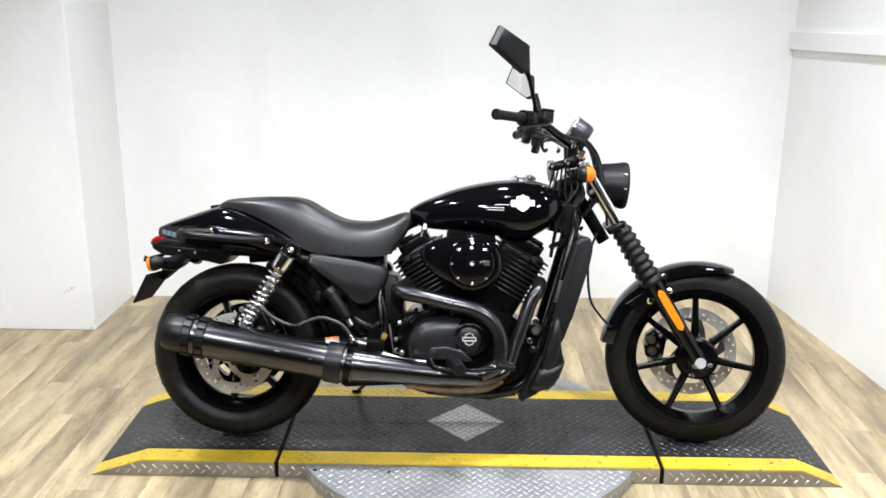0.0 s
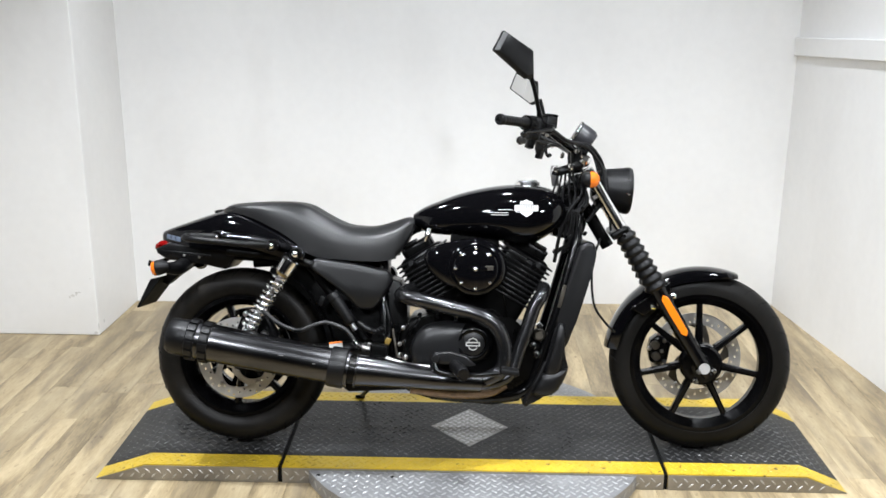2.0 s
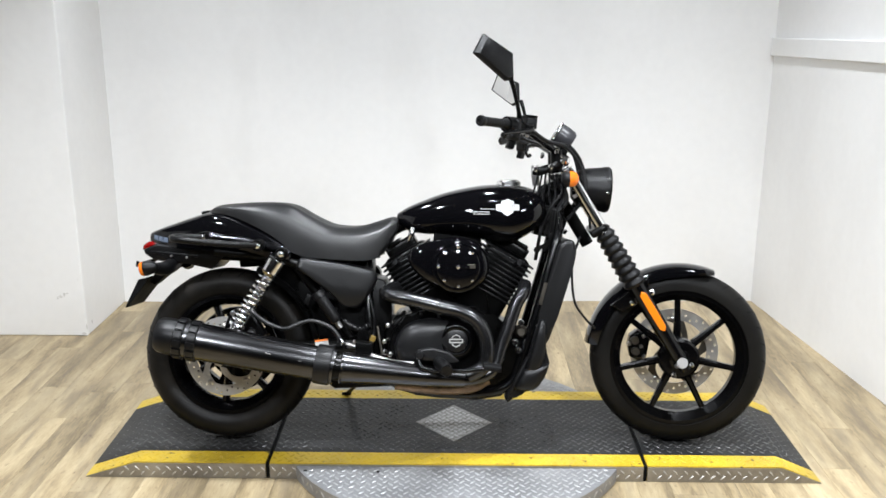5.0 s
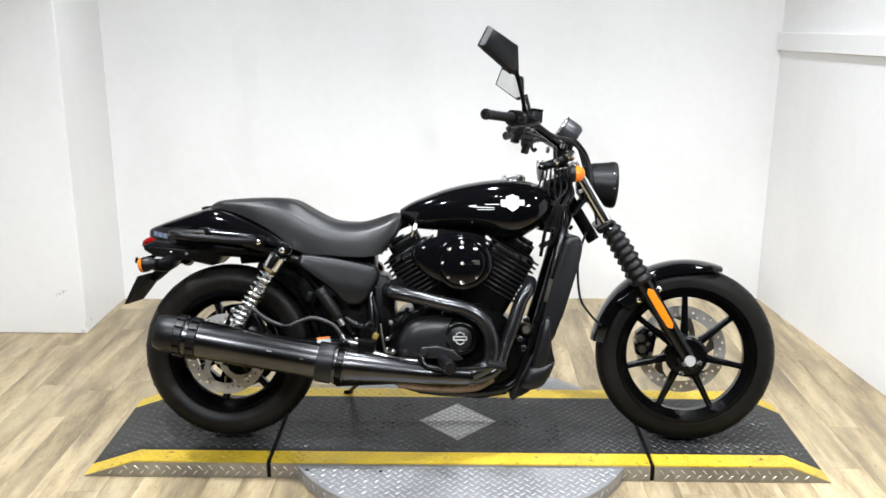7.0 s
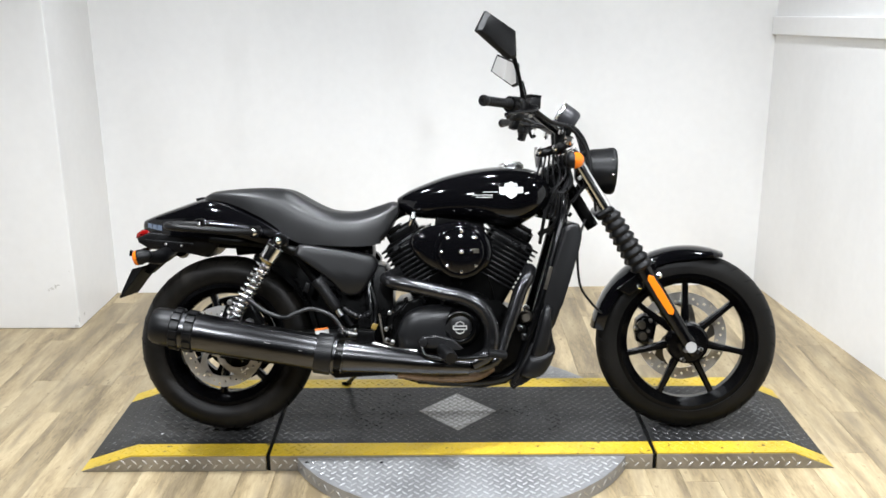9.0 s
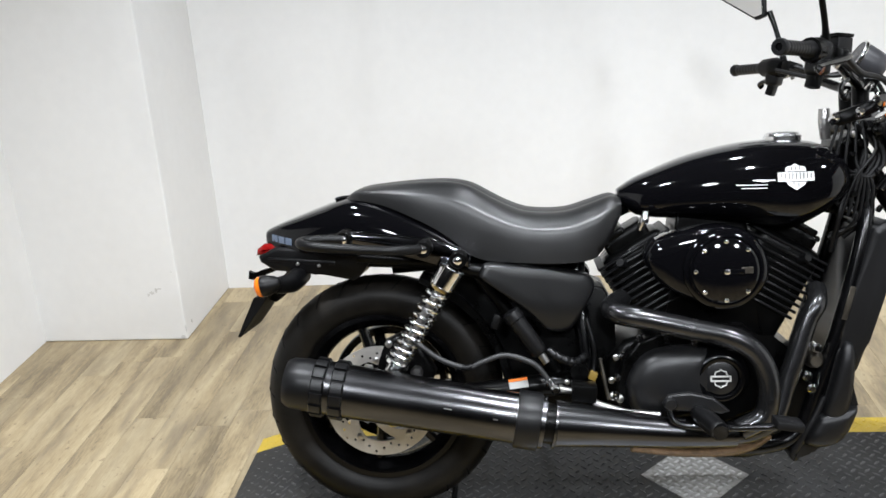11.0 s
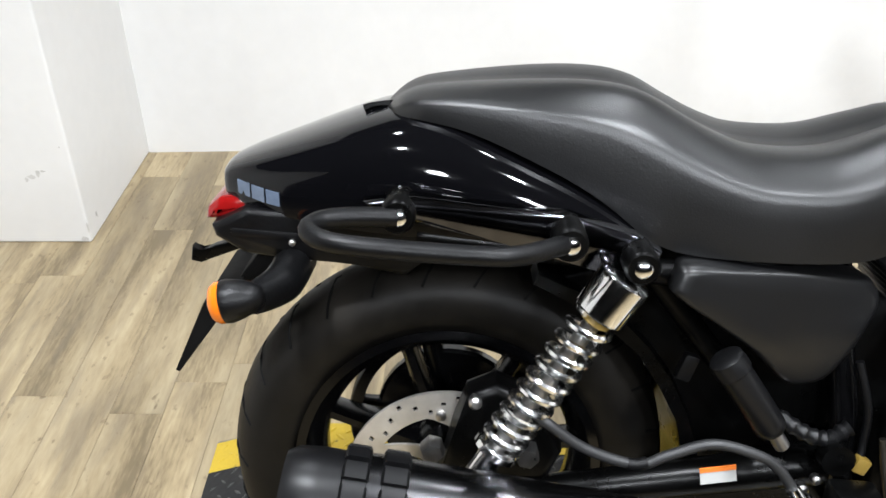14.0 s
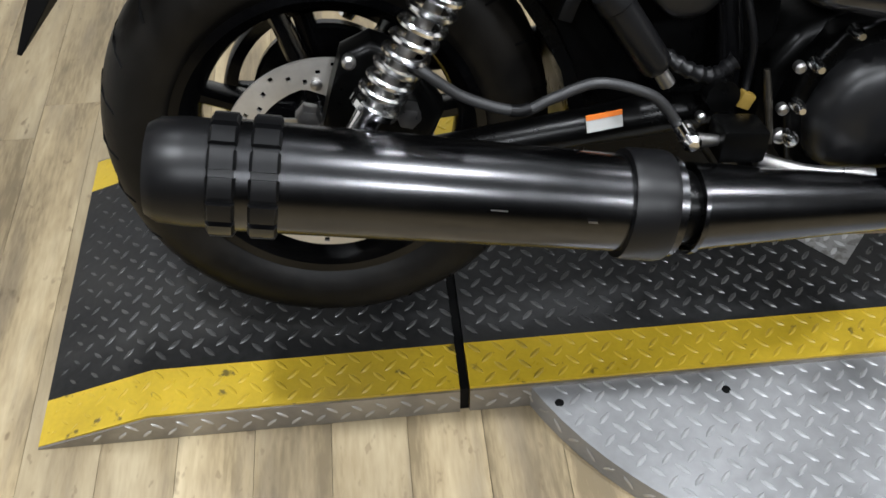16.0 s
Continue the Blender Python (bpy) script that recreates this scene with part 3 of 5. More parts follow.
rear = wheel("rear_wheel", RAX, 0.289, 0.069, 0.193, 7, 108, -0.088, 0.132, 26)
pulley = part("drive_pulley", lathe([(0.126, -0.014), (0.142, -0.016), (0.145, -0.012), (0.145, 0.016), (0.126, 0.014)], RAX + V * 0.085, V, 64, loop=True), SATIN, rear, "black drive pulley ring")
part("pulley_hub", lathe([(0.03, 0.0), (0.1, 0.0), (0.105, 0.004), (0.105, 0.018), (0.03, 0.02)], RAX + V * 0.08, V, 40), SATIN, pulley)
for k in range(5):
    part("pulley_arm", spoke(RAX + V * 0.087, radians(30 + 72 * k), 0.05, 0.132, 0.015, 0.01), SATIN, pulley)
front = wheel("front_wheel", FAX, 0.2945, 0.05, 0.22, 7, 91, 0.068, 0.15, 30)
part("hub_plate", lathe([(0.03, -0.066), (0.06, -0.064), (0.068, -0.056), (0.07, -0.03), (0.04, -0.02)], FAX, V, 36), SATIN, front, "black hub plate")
for u, w in ((1.555, 0.283), (1.5, 0.25)):
    part("hub_bolt", bolt((u, -0.125 if u < 1.52 else -0.118, w), -V, 0.008, 0.014), CHROME, front, "bright bolt head")
bm = bmesh.new()
for k in range(34):
    if k % 14 not in (12, 13):
        a = radians(-118 + k * 1.9)
        e = Vector((math.cos(a), 0, math.sin(a)))
        box((0.0045, 0.0012, 0.008), FAX + e * 0.253 + V * -0.0475, (0, 90 - math.degrees(a), 0), bm)
part("tyre_print", bm, HOSE, front, "grey moulded print", 0)


# fork, headlight and bars
FORK_D = (FAX - Vector((1.178, 0, 0.857))).normalized()


def along_fork(w, v=0.0, ahead=0.0):
    k = (w - FAX.z) / FORK_D.z
    n = Vector((-FORK_D.z, 0, FORK_D.x))
    return FAX + FORK_D * k + Vector((0, v, 0)) + n * ahead


for s in (-1, 1):
    v = 0.098 * s
    leg = part("fork_slider", tube([along_fork(0.55, v), along_fork(0.5, v), along_fork(0.36, v), along_fork(0.29, v), along_fork(0.262, v)], [0.029, 0.027, 0.024, 0.023, 0.018], 20, 4), SATIN, bike, "black fork slider")
    part("axle_nut", lathe([(0.0, -0.014), (0.008, -0.014), (0.009, -0.017), (0.012, -0.017), (0.0135, -0.014), (0.0145, -0.006), (0.0165, -0.002), (0.018, 0.004)], FAX + V * (v + 0.02 * s), -V * s * -1 if s < 0 else V * -1, 20), PALE, leg, "bright axle end")
    part("pinch_bolt", bolt(along_fork(0.288, v + 0.018 * s, -0.02), V * s, 0.007, 0.012), STEEL, leg)
    part("stanchion", tube([along_fork(0.92, v), along_fork(0.68, v)], 0.0185, 20), CHROME, bike, "chrome fork tube")
    prof = []
    a, b = along_fork(0.718, v), along_fork(0.54, v)
    length = (b - a).length
    for k in range(8):
        prof += [(0.0245 + 0.0006 * k, length * ((k + 0.04) / 8)), (0.0325 + 0.0007 * k, length * ((k + 0.52) / 8)), (0.0325 + 0.0007 * k, length * ((k + 0.66) / 8))]
    part("fork_boot", lathe([(0.02, -0.004), *prof, (0.03, length)], a, b - a, 28), BOOT, bike, "ribbed rubber fork boot")
    a, b = along_fork(0.522, v + 0.03 * s, 0.004), along_fork(0.392, v + 0.027 * s, 0.004)
    bm = bmesh.new()
    d, n = (b - a).normalized(), Vector((-FORK_D.z, 0, FORK_D.x))
    L = (b - a).length
    outl = [(-0.011, 0.012), (0, 0), (0.011, 0.012), (0.0125, L * 0.5), (0.011, L - 0.012), (0, L), (-0.011, L - 0.012), (-0.0125, L * 0.5)]
    skin(bm, [[a + n * x + d * y + V * (s * z) for x, y in outl] for z in (-0.008, 0.003)])
    part("reflector", bm, ORANGE, bike, "orange side reflector", 0, 0.002)
for w, name in ((0.895, "top_clamp"), (0.72, "lower_clamp")):
    c = along_fork(w)
    ang = math.degrees(math.atan2(FORK_D.x, -FORK_D.z))
    bm = box((0.062, 0.25, 0.026), (*(c + Vector((-0.014, 0, 0))),), (0, -ang, 0), bevel=0.012, segments=3)
    part(name, bm, FLAT, bike, "black fork clamp")
part("steering_stem", tube([along_fork(0.91, 0, -0.066), along_fork(0.70, 0, -0.066)], 0.021, 20), FLAT, bike)
for v in (-0.098, 0.098):
    part("clamp_bolt", bolt(along_fork(0.715, v - 0.026, -0.004), -V, 0.007, 0.008), CHROME, bike)

rings = []
for a in np.linspace(radians(172), radians(69), 28).tolist():
    sx = 1 - 0.25 * (max(0, (math.degrees(a) - 160) / 12)) ** 2 - 0.35 * max(0, (80 - math.degrees(a)) / 11) ** 2
    ring = []
    for q, dr in ((-1, -0.034), (-1.02, -0.018), (-0.93, -0.004), (-0.6, 0.004), (0, 0.008), (0.6, 0.004), (0.93, -0.004), (1.02, -0.018), (1, -0.034), (0.97, -0.034), (0.98, -0.018), (0.88, -0.008), (0, 0.004), (-0.88, -0.008), (-0.98, -0.018), (-0.97, -0.034)):
        lip = 0.25 + 0.75 * min(1, (math.degrees(a) - 69) / 22)
        r = 0.3085 + (dr * lip if dr < 0 else dr)
        ring.append(FAX + Vector((r * math.cos(a), 0.062 * q * sx, r * math.sin(a))))
    rings.append(ring)
part("front_fender", skin(bmesh.new(), rings), GLOSS, bike, "gloss black front fender")
for s in (-1, 1):
    for u, w in ((1.364, 0.482), (1.424, 0.517)):
        part("fender_bolt", bolt((u, 0.09 * s, w), V * s, 0.0095, 0.007), CHROME, bike, "bright fender bolt")
    part("fender_bracket", slab([(FAX.x + 0.296 * math.cos(radians(a)), FAX.z + 0.296 * math.sin(radians(a))) for a in (112, 142)] + [(FAX.x + 0.25 * math.cos(radians(a)), FAX.z + 0.25 * math.sin(radians(a))) for a in (140, 116)], 0.064 * s, 0.085 * s, 0.003), SATIN, bike)

part("headlight", lathe([(0.0, -0.105), (0.035, -0.1), (0.06, -0.08), (0.068, -0.05), (0.074, 0.0), (0.077, 0.008), (0.0775, 0.02), (0.074, 0.027), (0.067, 0.028), (0.064, 0.018)], (1.26, 0, 0.851), (1, 0, -0.06), 48), PLASTIC, bike, "black round headlight shell")
part("headlight_lens", lathe([(0.066, 0.012), (0.064, 0.022), (0.05, 0.031), (0.025, 0.036), (0, 0.038)], (1.26, 0, 0.851), (1, 0, -0.06), 40), GLASS, bike, "clear headlight lens")
part("headlight_reflector", lathe([(0.064, 0.014), (0.05, -0.005), (0.025, -0.03), (0.0, -0.035)], (1.26, 0, 0.851), (1, 0, -0.06), 40), CHROME, bike, "bright reflector")
for z in (0.035, -0.01):
    part("headlight_bolt", bolt((1.272, -math.sqrt(0.075**2 - z * z), 0.849 + z), (0, -1, 0.2), 0.005, 0.003), CHROME, bike)


def signal(c, ahead, s, k=1.0):
    """A turn signal with its amber lens facing ahead or back."""
    c = Vector(c)
    ob = part("turn_signal", lathe([(0.0, -0.056 * k), (0.012 * k, -0.052 * k), (0.021 * k, -0.04 * k), (0.027 * k, -0.021 * k), (0.03 * k, -0.006), (0.0295 * k, 0.0)], c, (ahead, 0, 0.2 * ahead if ahead < 0 else 0), 28), PLASTIC, bike, "black turn signal housing")
    part("lens", lathe([(0.0285 * k, 0.0), (0.029 * k, 0.006), (0.025 * k, 0.012), (0.014 * k, 0.016), (0, 0.0172)], c, (ahead, 0, 0.2 * ahead if ahead < 0 else 0), 28), AMBER, ob, "amber lens")
    return ob


for s in (-1, 1):
    sig = part("turn_signal", lathe([(0.0, -0.026), (0.014, -0.025), (0.022, -0.019), (0.0255, -0.008), (0.026, 0.0)], (1.13, 0.19 * s, 0.881), (1, 0, 0), 28), PLASTIC, bike, "black turn signal housing")
    part("lens", lathe([(0.0255, 0.0), (0.0255, 0.008), (0.022, 0.02), (0.013, 0.028), (0, 0.031)], (1.13, 0.19 * s, 0.881), (1, 0, 0), 28), AMBER, sig, "amber lens")
    part("stalk", tube([(1.112, 0.185 * s, 0.881), (1.125, 0.11 * s, 0.885)], 0.011, 10), FLAT, sig)

BAR = [(0.884, -0.45, 1.046), (0.965, -0.33, 1.044), (1.015, -0.245, 1.03), (1.065, -0.155, 0.996), (1.098, -0.09, 0.976), (1.103, -0.04, 0.972)]
BAR = [(u, 1.05 * v, w) for u, v, w in BAR]
BAR += [(u, -v, w) for u, v, w in BAR[::-1]]
bar = part("handlebar", tube(BAR, 0.0115, 14, 5), SATIN, bike, "black handlebar")
bar.matrix_local = pose(1.113, 0.035, 0, 0, 0, -6.8) @ pose(-1.103, 0, 0)
for s in (-1, 1):
    f = lambda x, y, z: Vector((x, 1.05 * y * s, z))
    end, inner = f(0.882, 0.452, 1.046), f(0.955, 0.342, 1.0443)
    d = inner - end
    L = d.length
    prof = [(0.0, 0.01), (0.007, 0.009), (0.0075, 0.0), (0.0145, 0.0), (0.0165, 0.004), (0.0165, 0.012), (0.0135, 0.02)]
    for k in range(8):
        prof += [(0.0132, 0.024 + k * 0.012), (0.0142, 0.027 + k * 0.012), (0.0142, 0.031 + k * 0.012)]
    grip = part("grip", lathe([*prof, (0.0175, L - 0.004), (0.0175, L)], end, d, 20), PLASTIC, bar, "black rubber grip")
    sw = part("switch_housing", tube([f(0.953, 0.345, 1.044), f(0.975, 0.312, 1.042), f(0.992, 0.285, 1.038)], [0.024, 0.027, 0.022], 16, 4), FLAT, bar, "black switch housing")
    part("switch_body", box((0.036, 0.046, 0.066), (0.974, 0.334 * s, 1.028), (0, 8, -32 * s), bevel=0.012, segments=3), PLASTIC, bar, "black switch housing")
    part("switch_block", box((0.02, 0.028, 0.032), (0.966, 0.334 * s, 0.986), (0, 20, -30 * s), bevel=0.004), FLAT, bar)
    for q in range(3):
        part("clamp_bolt", bolt(f(0.99 + 0.012 * q, 0.315 - 0.015 * q, 1.03 - 0.008 * q), (0, -1, 0.2), 0.0055, 0.006), STEEL, bar)
    part("lever_mount", box((0.05, 0.03, 0.032), (1.01, 0.289 * s, 1.036), (0, 15, 35 * s), bevel=0.007), FLAT, bar)
    part("lever", tube([f(1.02, 0.27, 1.036), f(1.03, 0.31, 1.03), f(1.0, 0.365, 1.02), f(0.965, 0.42, 1.012), f(0.95, 0.45, 1.005), f(0.957, 0.457, 0.998)], [0.009, 0.008, 0.0065, 0.006, 0.006, 0.009], 10, 4), SATIN, bar, "black hand lever")
    part("stem", tube([f(0.992, 0.29, 1.055), f(0.988, 0.305, 1.09), f(0.975, 0.33, 1.15), f(0.963, 0.345, 1.19)], [0.010, 0.0065, 0.0065, 0.008], 10, 4), FLAT, bar, "black mirror stem")
    face = [(0.862, 1.244), (0.888, 1.304), (0.968, 1.258), (0.971, 1.178), (0.951, 1.172)]
    e = Vector((0.7, -0.71 * s, 0)).normalized()
    nrm = Vector((0.71, 0.7 * s, 0)).normalized()
    at = lambda u, w, d=0.0, k=1.0: Vector((0.928 if s < 0 else 0.911, 0.4 * s, 1.238)) + (e * ((u - 0.928) / 0.7) + Vector((0, 0, w - 1.238))) * k + nrm * d
    bm = skin(bmesh.new(), [[at(u, w, d, k) for u, w in face] for d, k in ((-0.006, 0.96), (-0.006, 1.0), (0.004, 1.0), (0.014, 0.86), (0.018, 0.6))])
    part("mirror", bm, PLASTIC, bar, "dark grey angular mirror shell", 30, 0.003)
    part("mirror_glass", skin(bmesh.new(), [[at(u, w, d, 0.88) for u, w in face] for d in (-0.0085, -0.0055)]), MIRROR, bar, "mirror glass", 0)
part("reservoir", box((0.036, 0.05, 0.036), (1.018, -0.275, 1.052), (0, 5, 30), bevel=0.005), PLASTIC, bar, "black brake fluid reservoir")
part("reservoir_lid", box((0.039, 0.053, 0.007), (1.018, -0.275, 1.073), (0, 5, 30), bevel=0.002), FLAT, bar)
for v in (-0.045, 0.045):
    part("riser", tube([(1.103, v, 0.979), (1.103, v, 0.94), (1.108, v, 0.905)], [0.019, 0.018, 0.02], 16, 3), FLAT, bike, "black handlebar riser")
    for du in (-0.012, 0.012):
        part("riser_bolt", bolt((1.103 + du, v, 0.996), (0, 0, 1), 0.005, 0.004), CHROME, bike)
SPD = Vector((-0.84, 0, 0.54)).normalized()
gauge = part("speedometer", lathe([(0.0, -0.062), (0.03, -0.062), (0.037, -0.052), (0.039, -0.03), (0.039, -0.004), (0.041, -0.002), (0.041, 0.003), (0.036, 0.004)], Vector((1.108, 0, 1.04)), SPD, 36), POD, bike, "dark grey speedometer pod")
part("gauge_glass", lathe([(0.037, 0.002), (0.02, 0.004), (0, 0.004)], Vector((1.108, 0, 1.04)), SPD, 32), GLOSS, gauge, "dark gauge face")
part("gauge_bezel", lathe([(0.041, -0.003), (0.042, 0.0), (0.041, 0.005), (0.037, 0.005), (0.037, 0.0)], Vector((1.108, 0, 1.04)), SPD, 36, loop=True), CHROME, gauge, "chrome bezel")
part("gauge_bracket", slab([(1.108, 0.968), (1.138, 0.962), (1.152, 0.992), (1.128, 1.008)], -0.03, 0.03, 0.004), FLAT, bike)

# tank, seat and tail
TANK_TOP = [(0.573, 0.765), (0.608, 0.787), (0.644, 0.803), (0.728, 0.835), (0.822, 0.857), (0.906, 0.866), (0.99, 0.862), (1.028, 0.851), (1.056, 0.833), (1.078, 0.8)]
TANK_LOW = [(0.573, 0.735), (0.608, 0.708), (0.644, 0.699), (0.728, 0.693), (0.82, 0.686), (0.901, 0.67), (0.955, 0.669), (1.005, 0.692), (1.042, 0.72), (1.078, 0.762)]
TANK_HALF = [(0.573, 0.03), (0.6, 0.06), (0.64, 0.088), (0.73, 0.124), (0.83, 0.152), (0.93, 0.165), (1.01, 0.156), (1.053, 0.128), (1.078, 0.08)]


def body_ring(u, top, low, half, n=40, ex=2.4, split=0.42):
    """A cross-section, widest at split of its height; ex sets how full its corners are."""
    mid = low + (top - low) * split
    ring = []
    for a in np.linspace(0, 2 * math.pi, n, endpoint=False).tolist():
        c, s = math.cos(a), math.sin(a)
        y = half * math.copysign(abs(c) ** (2 / ex), c)
        z = mid + (top - mid if s > 0 else mid - low) * math.copysign(abs(s) ** (2 / ex), s)
        ring.append(Vector((u, y, z)))
    return ring


def smooth_table(table, us):
    ps = spline([(a, b, 0) for a, b in table], 8)
    return np.interp(us, [p.x for p in ps], [p.y for p in ps]).tolist()


us = [0.5735, 0.578, 0.586] + np.linspace(0.598, 1.048, 30).tolist() + [1.058, 1.068, 1.075, 1.078]
tt, tl, th = smooth_table(TANK_TOP, us), smooth_table(TANK_LOW, us), smooth_table(TANK_HALF, us)
tank = part("fuel_tank", skin(bmesh.new(), [body_ring(u, a, b, c, 48, 2.5, 0.4) for u, a, b, c in zip(us, tt, tl, th)]), GLOSS, bike, "gloss black fuel tank", 60)
part("fuel_cap", lathe([(0, 0.01), (0.03, 0.0095), (0.036, 0.007), (0.0375, 0.003), (0.042, 0.001), (0.042, -0.01)], (0.947, 0, 0.872), (-0.03, 0, 1), 32), BRIGHT, tank, "chrome fuel cap")
shield = [(0.93 * a, 0.93 * b) for a, b in [(-0.040, 0.010), (-0.024, 0.010), (-0.020, 0.022), (-0.008, 0.024), (0, 0.029), (0.008, 0.024), (0.020, 0.022), (0.024, 0.010), (0.040, 0.010), (0.040, -0.010), (0.024, -0.010), (0.016, -0.020), (0, -0.030), (-0.016, -0.020), (-0.024, -0.010), (-0.040, -0.010)]]


def tank_side(u, w):
    """How far out the tank's side lies."""
    top, low, half = (float(smooth_table(t, [u])[0]) for t in (TANK_TOP, TANK_LOW, TANK_HALF))
    mid = low + (top - low) * 0.4
    k = abs(w - mid) / (top - mid if w > mid else mid - low)
    return half * max(0, 1 - k**2.5) ** (1 / 2.5)


for s in (-1, 1):
    rings = [[Vector((0.937 + a, s * (tank_side(0.937 + a, 0.79 + b) + d), 0.79 + b)) for a, b in shield] for d in (-0.003, 0.0035)]
    emblem = part("tank_badge", skin(bmesh.new(), rings), BADGE, tank, "silver shield-shaped badge", 0)
    bm = bmesh.new()
    bars = [(0, 0.0105, 0.03, 0.0014), (0, -0.0105, 0.03, 0.0014)] + [(-0.03 + 0.0075 * k, 0, 0.0014, 0.0075) for k in range(9)] + [(-0.008, 0.017, 0.0014, 0.004), (0.0, 0.018, 0.0014, 0.005), (0.008, 0.017, 0.0014, 0.004), (-0.006, -0.017, 0.0014, 0.004), (0.004, -0.018, 0.0014, 0.005)]
    for x, z, a, b in bars:
        if a > 0.02:
            for q in range(6):
                u = 0.937 + x - a + (q + 0.5) * a / 3
                box((a / 3, 0.0012, b), (u, s * (tank_side(u, 0.79 + z) + 0.0036), 0.79 + z), bm=bm)
        else:
            u = 0.937 + x
            box((a, 0.0012, b * 2), (u, s * (tank_side(u, 0.79 + z) + 0.0036), 0.79 + z), (0, 0, 0), bm)
    for a, b, z in ((-0.088, -0.042, -0.006), (-0.122, -0.058, -0.0155), (-0.111, -0.058, -0.0225)):
        us = np.linspace(0.937 + a, 0.937 + b, 7).tolist()
        rings = [[Vector((u, s * (tank_side(u, 0.79 + z + h) + d), 0.79 + z + h)) for h, d in ((-0.0008, -0.001), (0.0008, -0.001), (0.0008, 0.0006), (-0.0008, 0.0006))] for u in us]
        part("tank_stripe", skin(bmesh.new(), rings), BADGE, tank, "thin silver stripe", 0)
    part("badge_strokes", bm, GREY, emblem, "dark raised strokes", 0)


SEAT_TOP = [(-0.058, 0.768), (-0.035, 0.784), (0.0, 0.793), (0.109, 0.801), (0.185, 0.8), (0.235, 0.789), (0.283, 0.762), (0.328, 0.739), (0.372, 0.725), (0.448, 0.723), (0.51, 0.74), (0.556, 0.754), (0.578, 0.748)]
SEAT_LOW = [(-0.058, 0.762), (-0.02, 0.763), (0.047, 0.749), (0.137, 0.709), (0.191, 0.676), (0.254, 0.63), (0.353, 0.618), (0.497, 0.616), (0.54, 0.648), (0.578, 0.715)]
SEAT_HALF = [(-0.058, 0.03), (-0.046, 0.062), (-0.016, 0.085), (0.09, 0.115), (0.18, 0.13), (0.26, 0.142), (0.36, 0.152), (0.46, 0.145), (0.54, 0.115), (0.578, 0.085)]


def seat_ring(u, top, low, half):
    """Top panel with a soft rolled edge, then a side that flares outwards to the bottom."""
    h = top - low
    half_side = [(0.0, 0.9), (0.14, 0.95), (0.28, 0.985), (0.42, 1.0), (0.54, 0.985), (0.65, 0.935), (0.75, 0.87), (0.84, 0.8), (0.9, 0.74), (0.93, 0.69), (0.948, 0.6), (0.96, 0.42), (0.967, 0.2), (0.967, 0.0)]
    right = [Vector((u, -half * a, low + h * b)) for a, b in half_side]
    left = [Vector((p.x, -p.y, p.z)) for p in right[:0:-1]]
    return right + left


us = [-0.058, -0.054, -0.048] + np.linspace(-0.04, 0.558, 46).tolist() + [0.568, 0.575, 0.578]
seat = part("seat", skin(bmesh.new(), [seat_ring(u, a, b, c) for u, a, b, c in zip(us, smooth_table(SEAT_TOP, us), smooth_table(SEAT_LOW, us), smooth_table(SEAT_HALF, us))]), VINYL, bike, "black smooth vinyl two-step seat", 70)
part("seat_tab", tube([(-0.05, -0.02, 0.768), (-0.072, -0.02, 0.767), (-0.086, -0.02, 0.762)], [0.005, 0.004, 0.006], 8), FLAT, bike)

TAIL_TOP = [(-0.258, 0.688), (-0.248, 0.701), (-0.175, 0.729), (-0.062, 0.767), (-0.01, 0.769), (0.047, 0.755), (0.137, 0.715), (0.191, 0.684), (0.236, 0.65)]
TAIL_LOW = [(-0.258, 0.674), (-0.235, 0.664), (-0.141, 0.648), (-0.013, 0.64), (0.114, 0.626), (0.236, 0.606)]
TAIL_HALF = [(-0.258, 0.03), (-0.248, 0.058), (-0.2, 0.088), (-0.1, 0.12), (0, 0.138), (0.1, 0.148), (0.236, 0.15)]
us = [-0.258, -0.256, -0.252] + np.linspace(-0.245, 0.236, 26).tolist()


def tail_ring(u, top, low, half):
    h = top - low
    prof = [(0.0, 0.97), (0.25, 1.0), (0.5, 0.985), (0.7, 0.93), (0.83, 0.83), (0.92, 0.66), (0.975, 0.4), (1.0, 0.0)]
    right = [Vector((u, -half * a, low + h * b)) for b, a in prof]
    return right + [Vector((p.x, -p.y, p.z)) for p in right[-2::-1]]


tail = part("rear_fender", skin(bmesh.new(), [tail_ring(u, a, b, c) for u, a, b, c in zip(us, smooth_table(TAIL_TOP, us), smooth_table(TAIL_LOW, us), smooth_table(TAIL_HALF, us))]), GLOSS, bike, "gloss black tail fender", 50)
# Thin panes carry the bluish reflection at the fender's end as plain colour.
for s in (-1, 1):
    for k in range(3):
        rings = []
        for q in np.linspace(0.06, 0.94, 4).tolist():
            u = -0.234 + (k + q) * 0.0185
            low, half = lerp(u, TAIL_LOW), lerp(u, TAIL_HALF)
            rings.append([Vector((u, s * (half * 1.0 + d), low + h)) for h, d in ((0.011, -0.006), (0.011, 0.003), (0.027, 0.0025), (0.027, -0.006))])
        part("reflector_pane", skin(bmesh.new(), rings), BLUE_REFLECTION, tail, "pale blue pane in place of a reflection", 0)
part("tail_bracket", slab([(-0.262, 0.642), (-0.258, 0.628), (-0.225, 0.607), (-0.157, 0.6), (-0.117, 0.596), (-0.037, 0.578), (-0.02, 0.594), (0.02, 0.644), (-0.22, 0.662)], -0.095, 0.095, 0.008), PLASTIC, bike, "black plastic tail bracket")
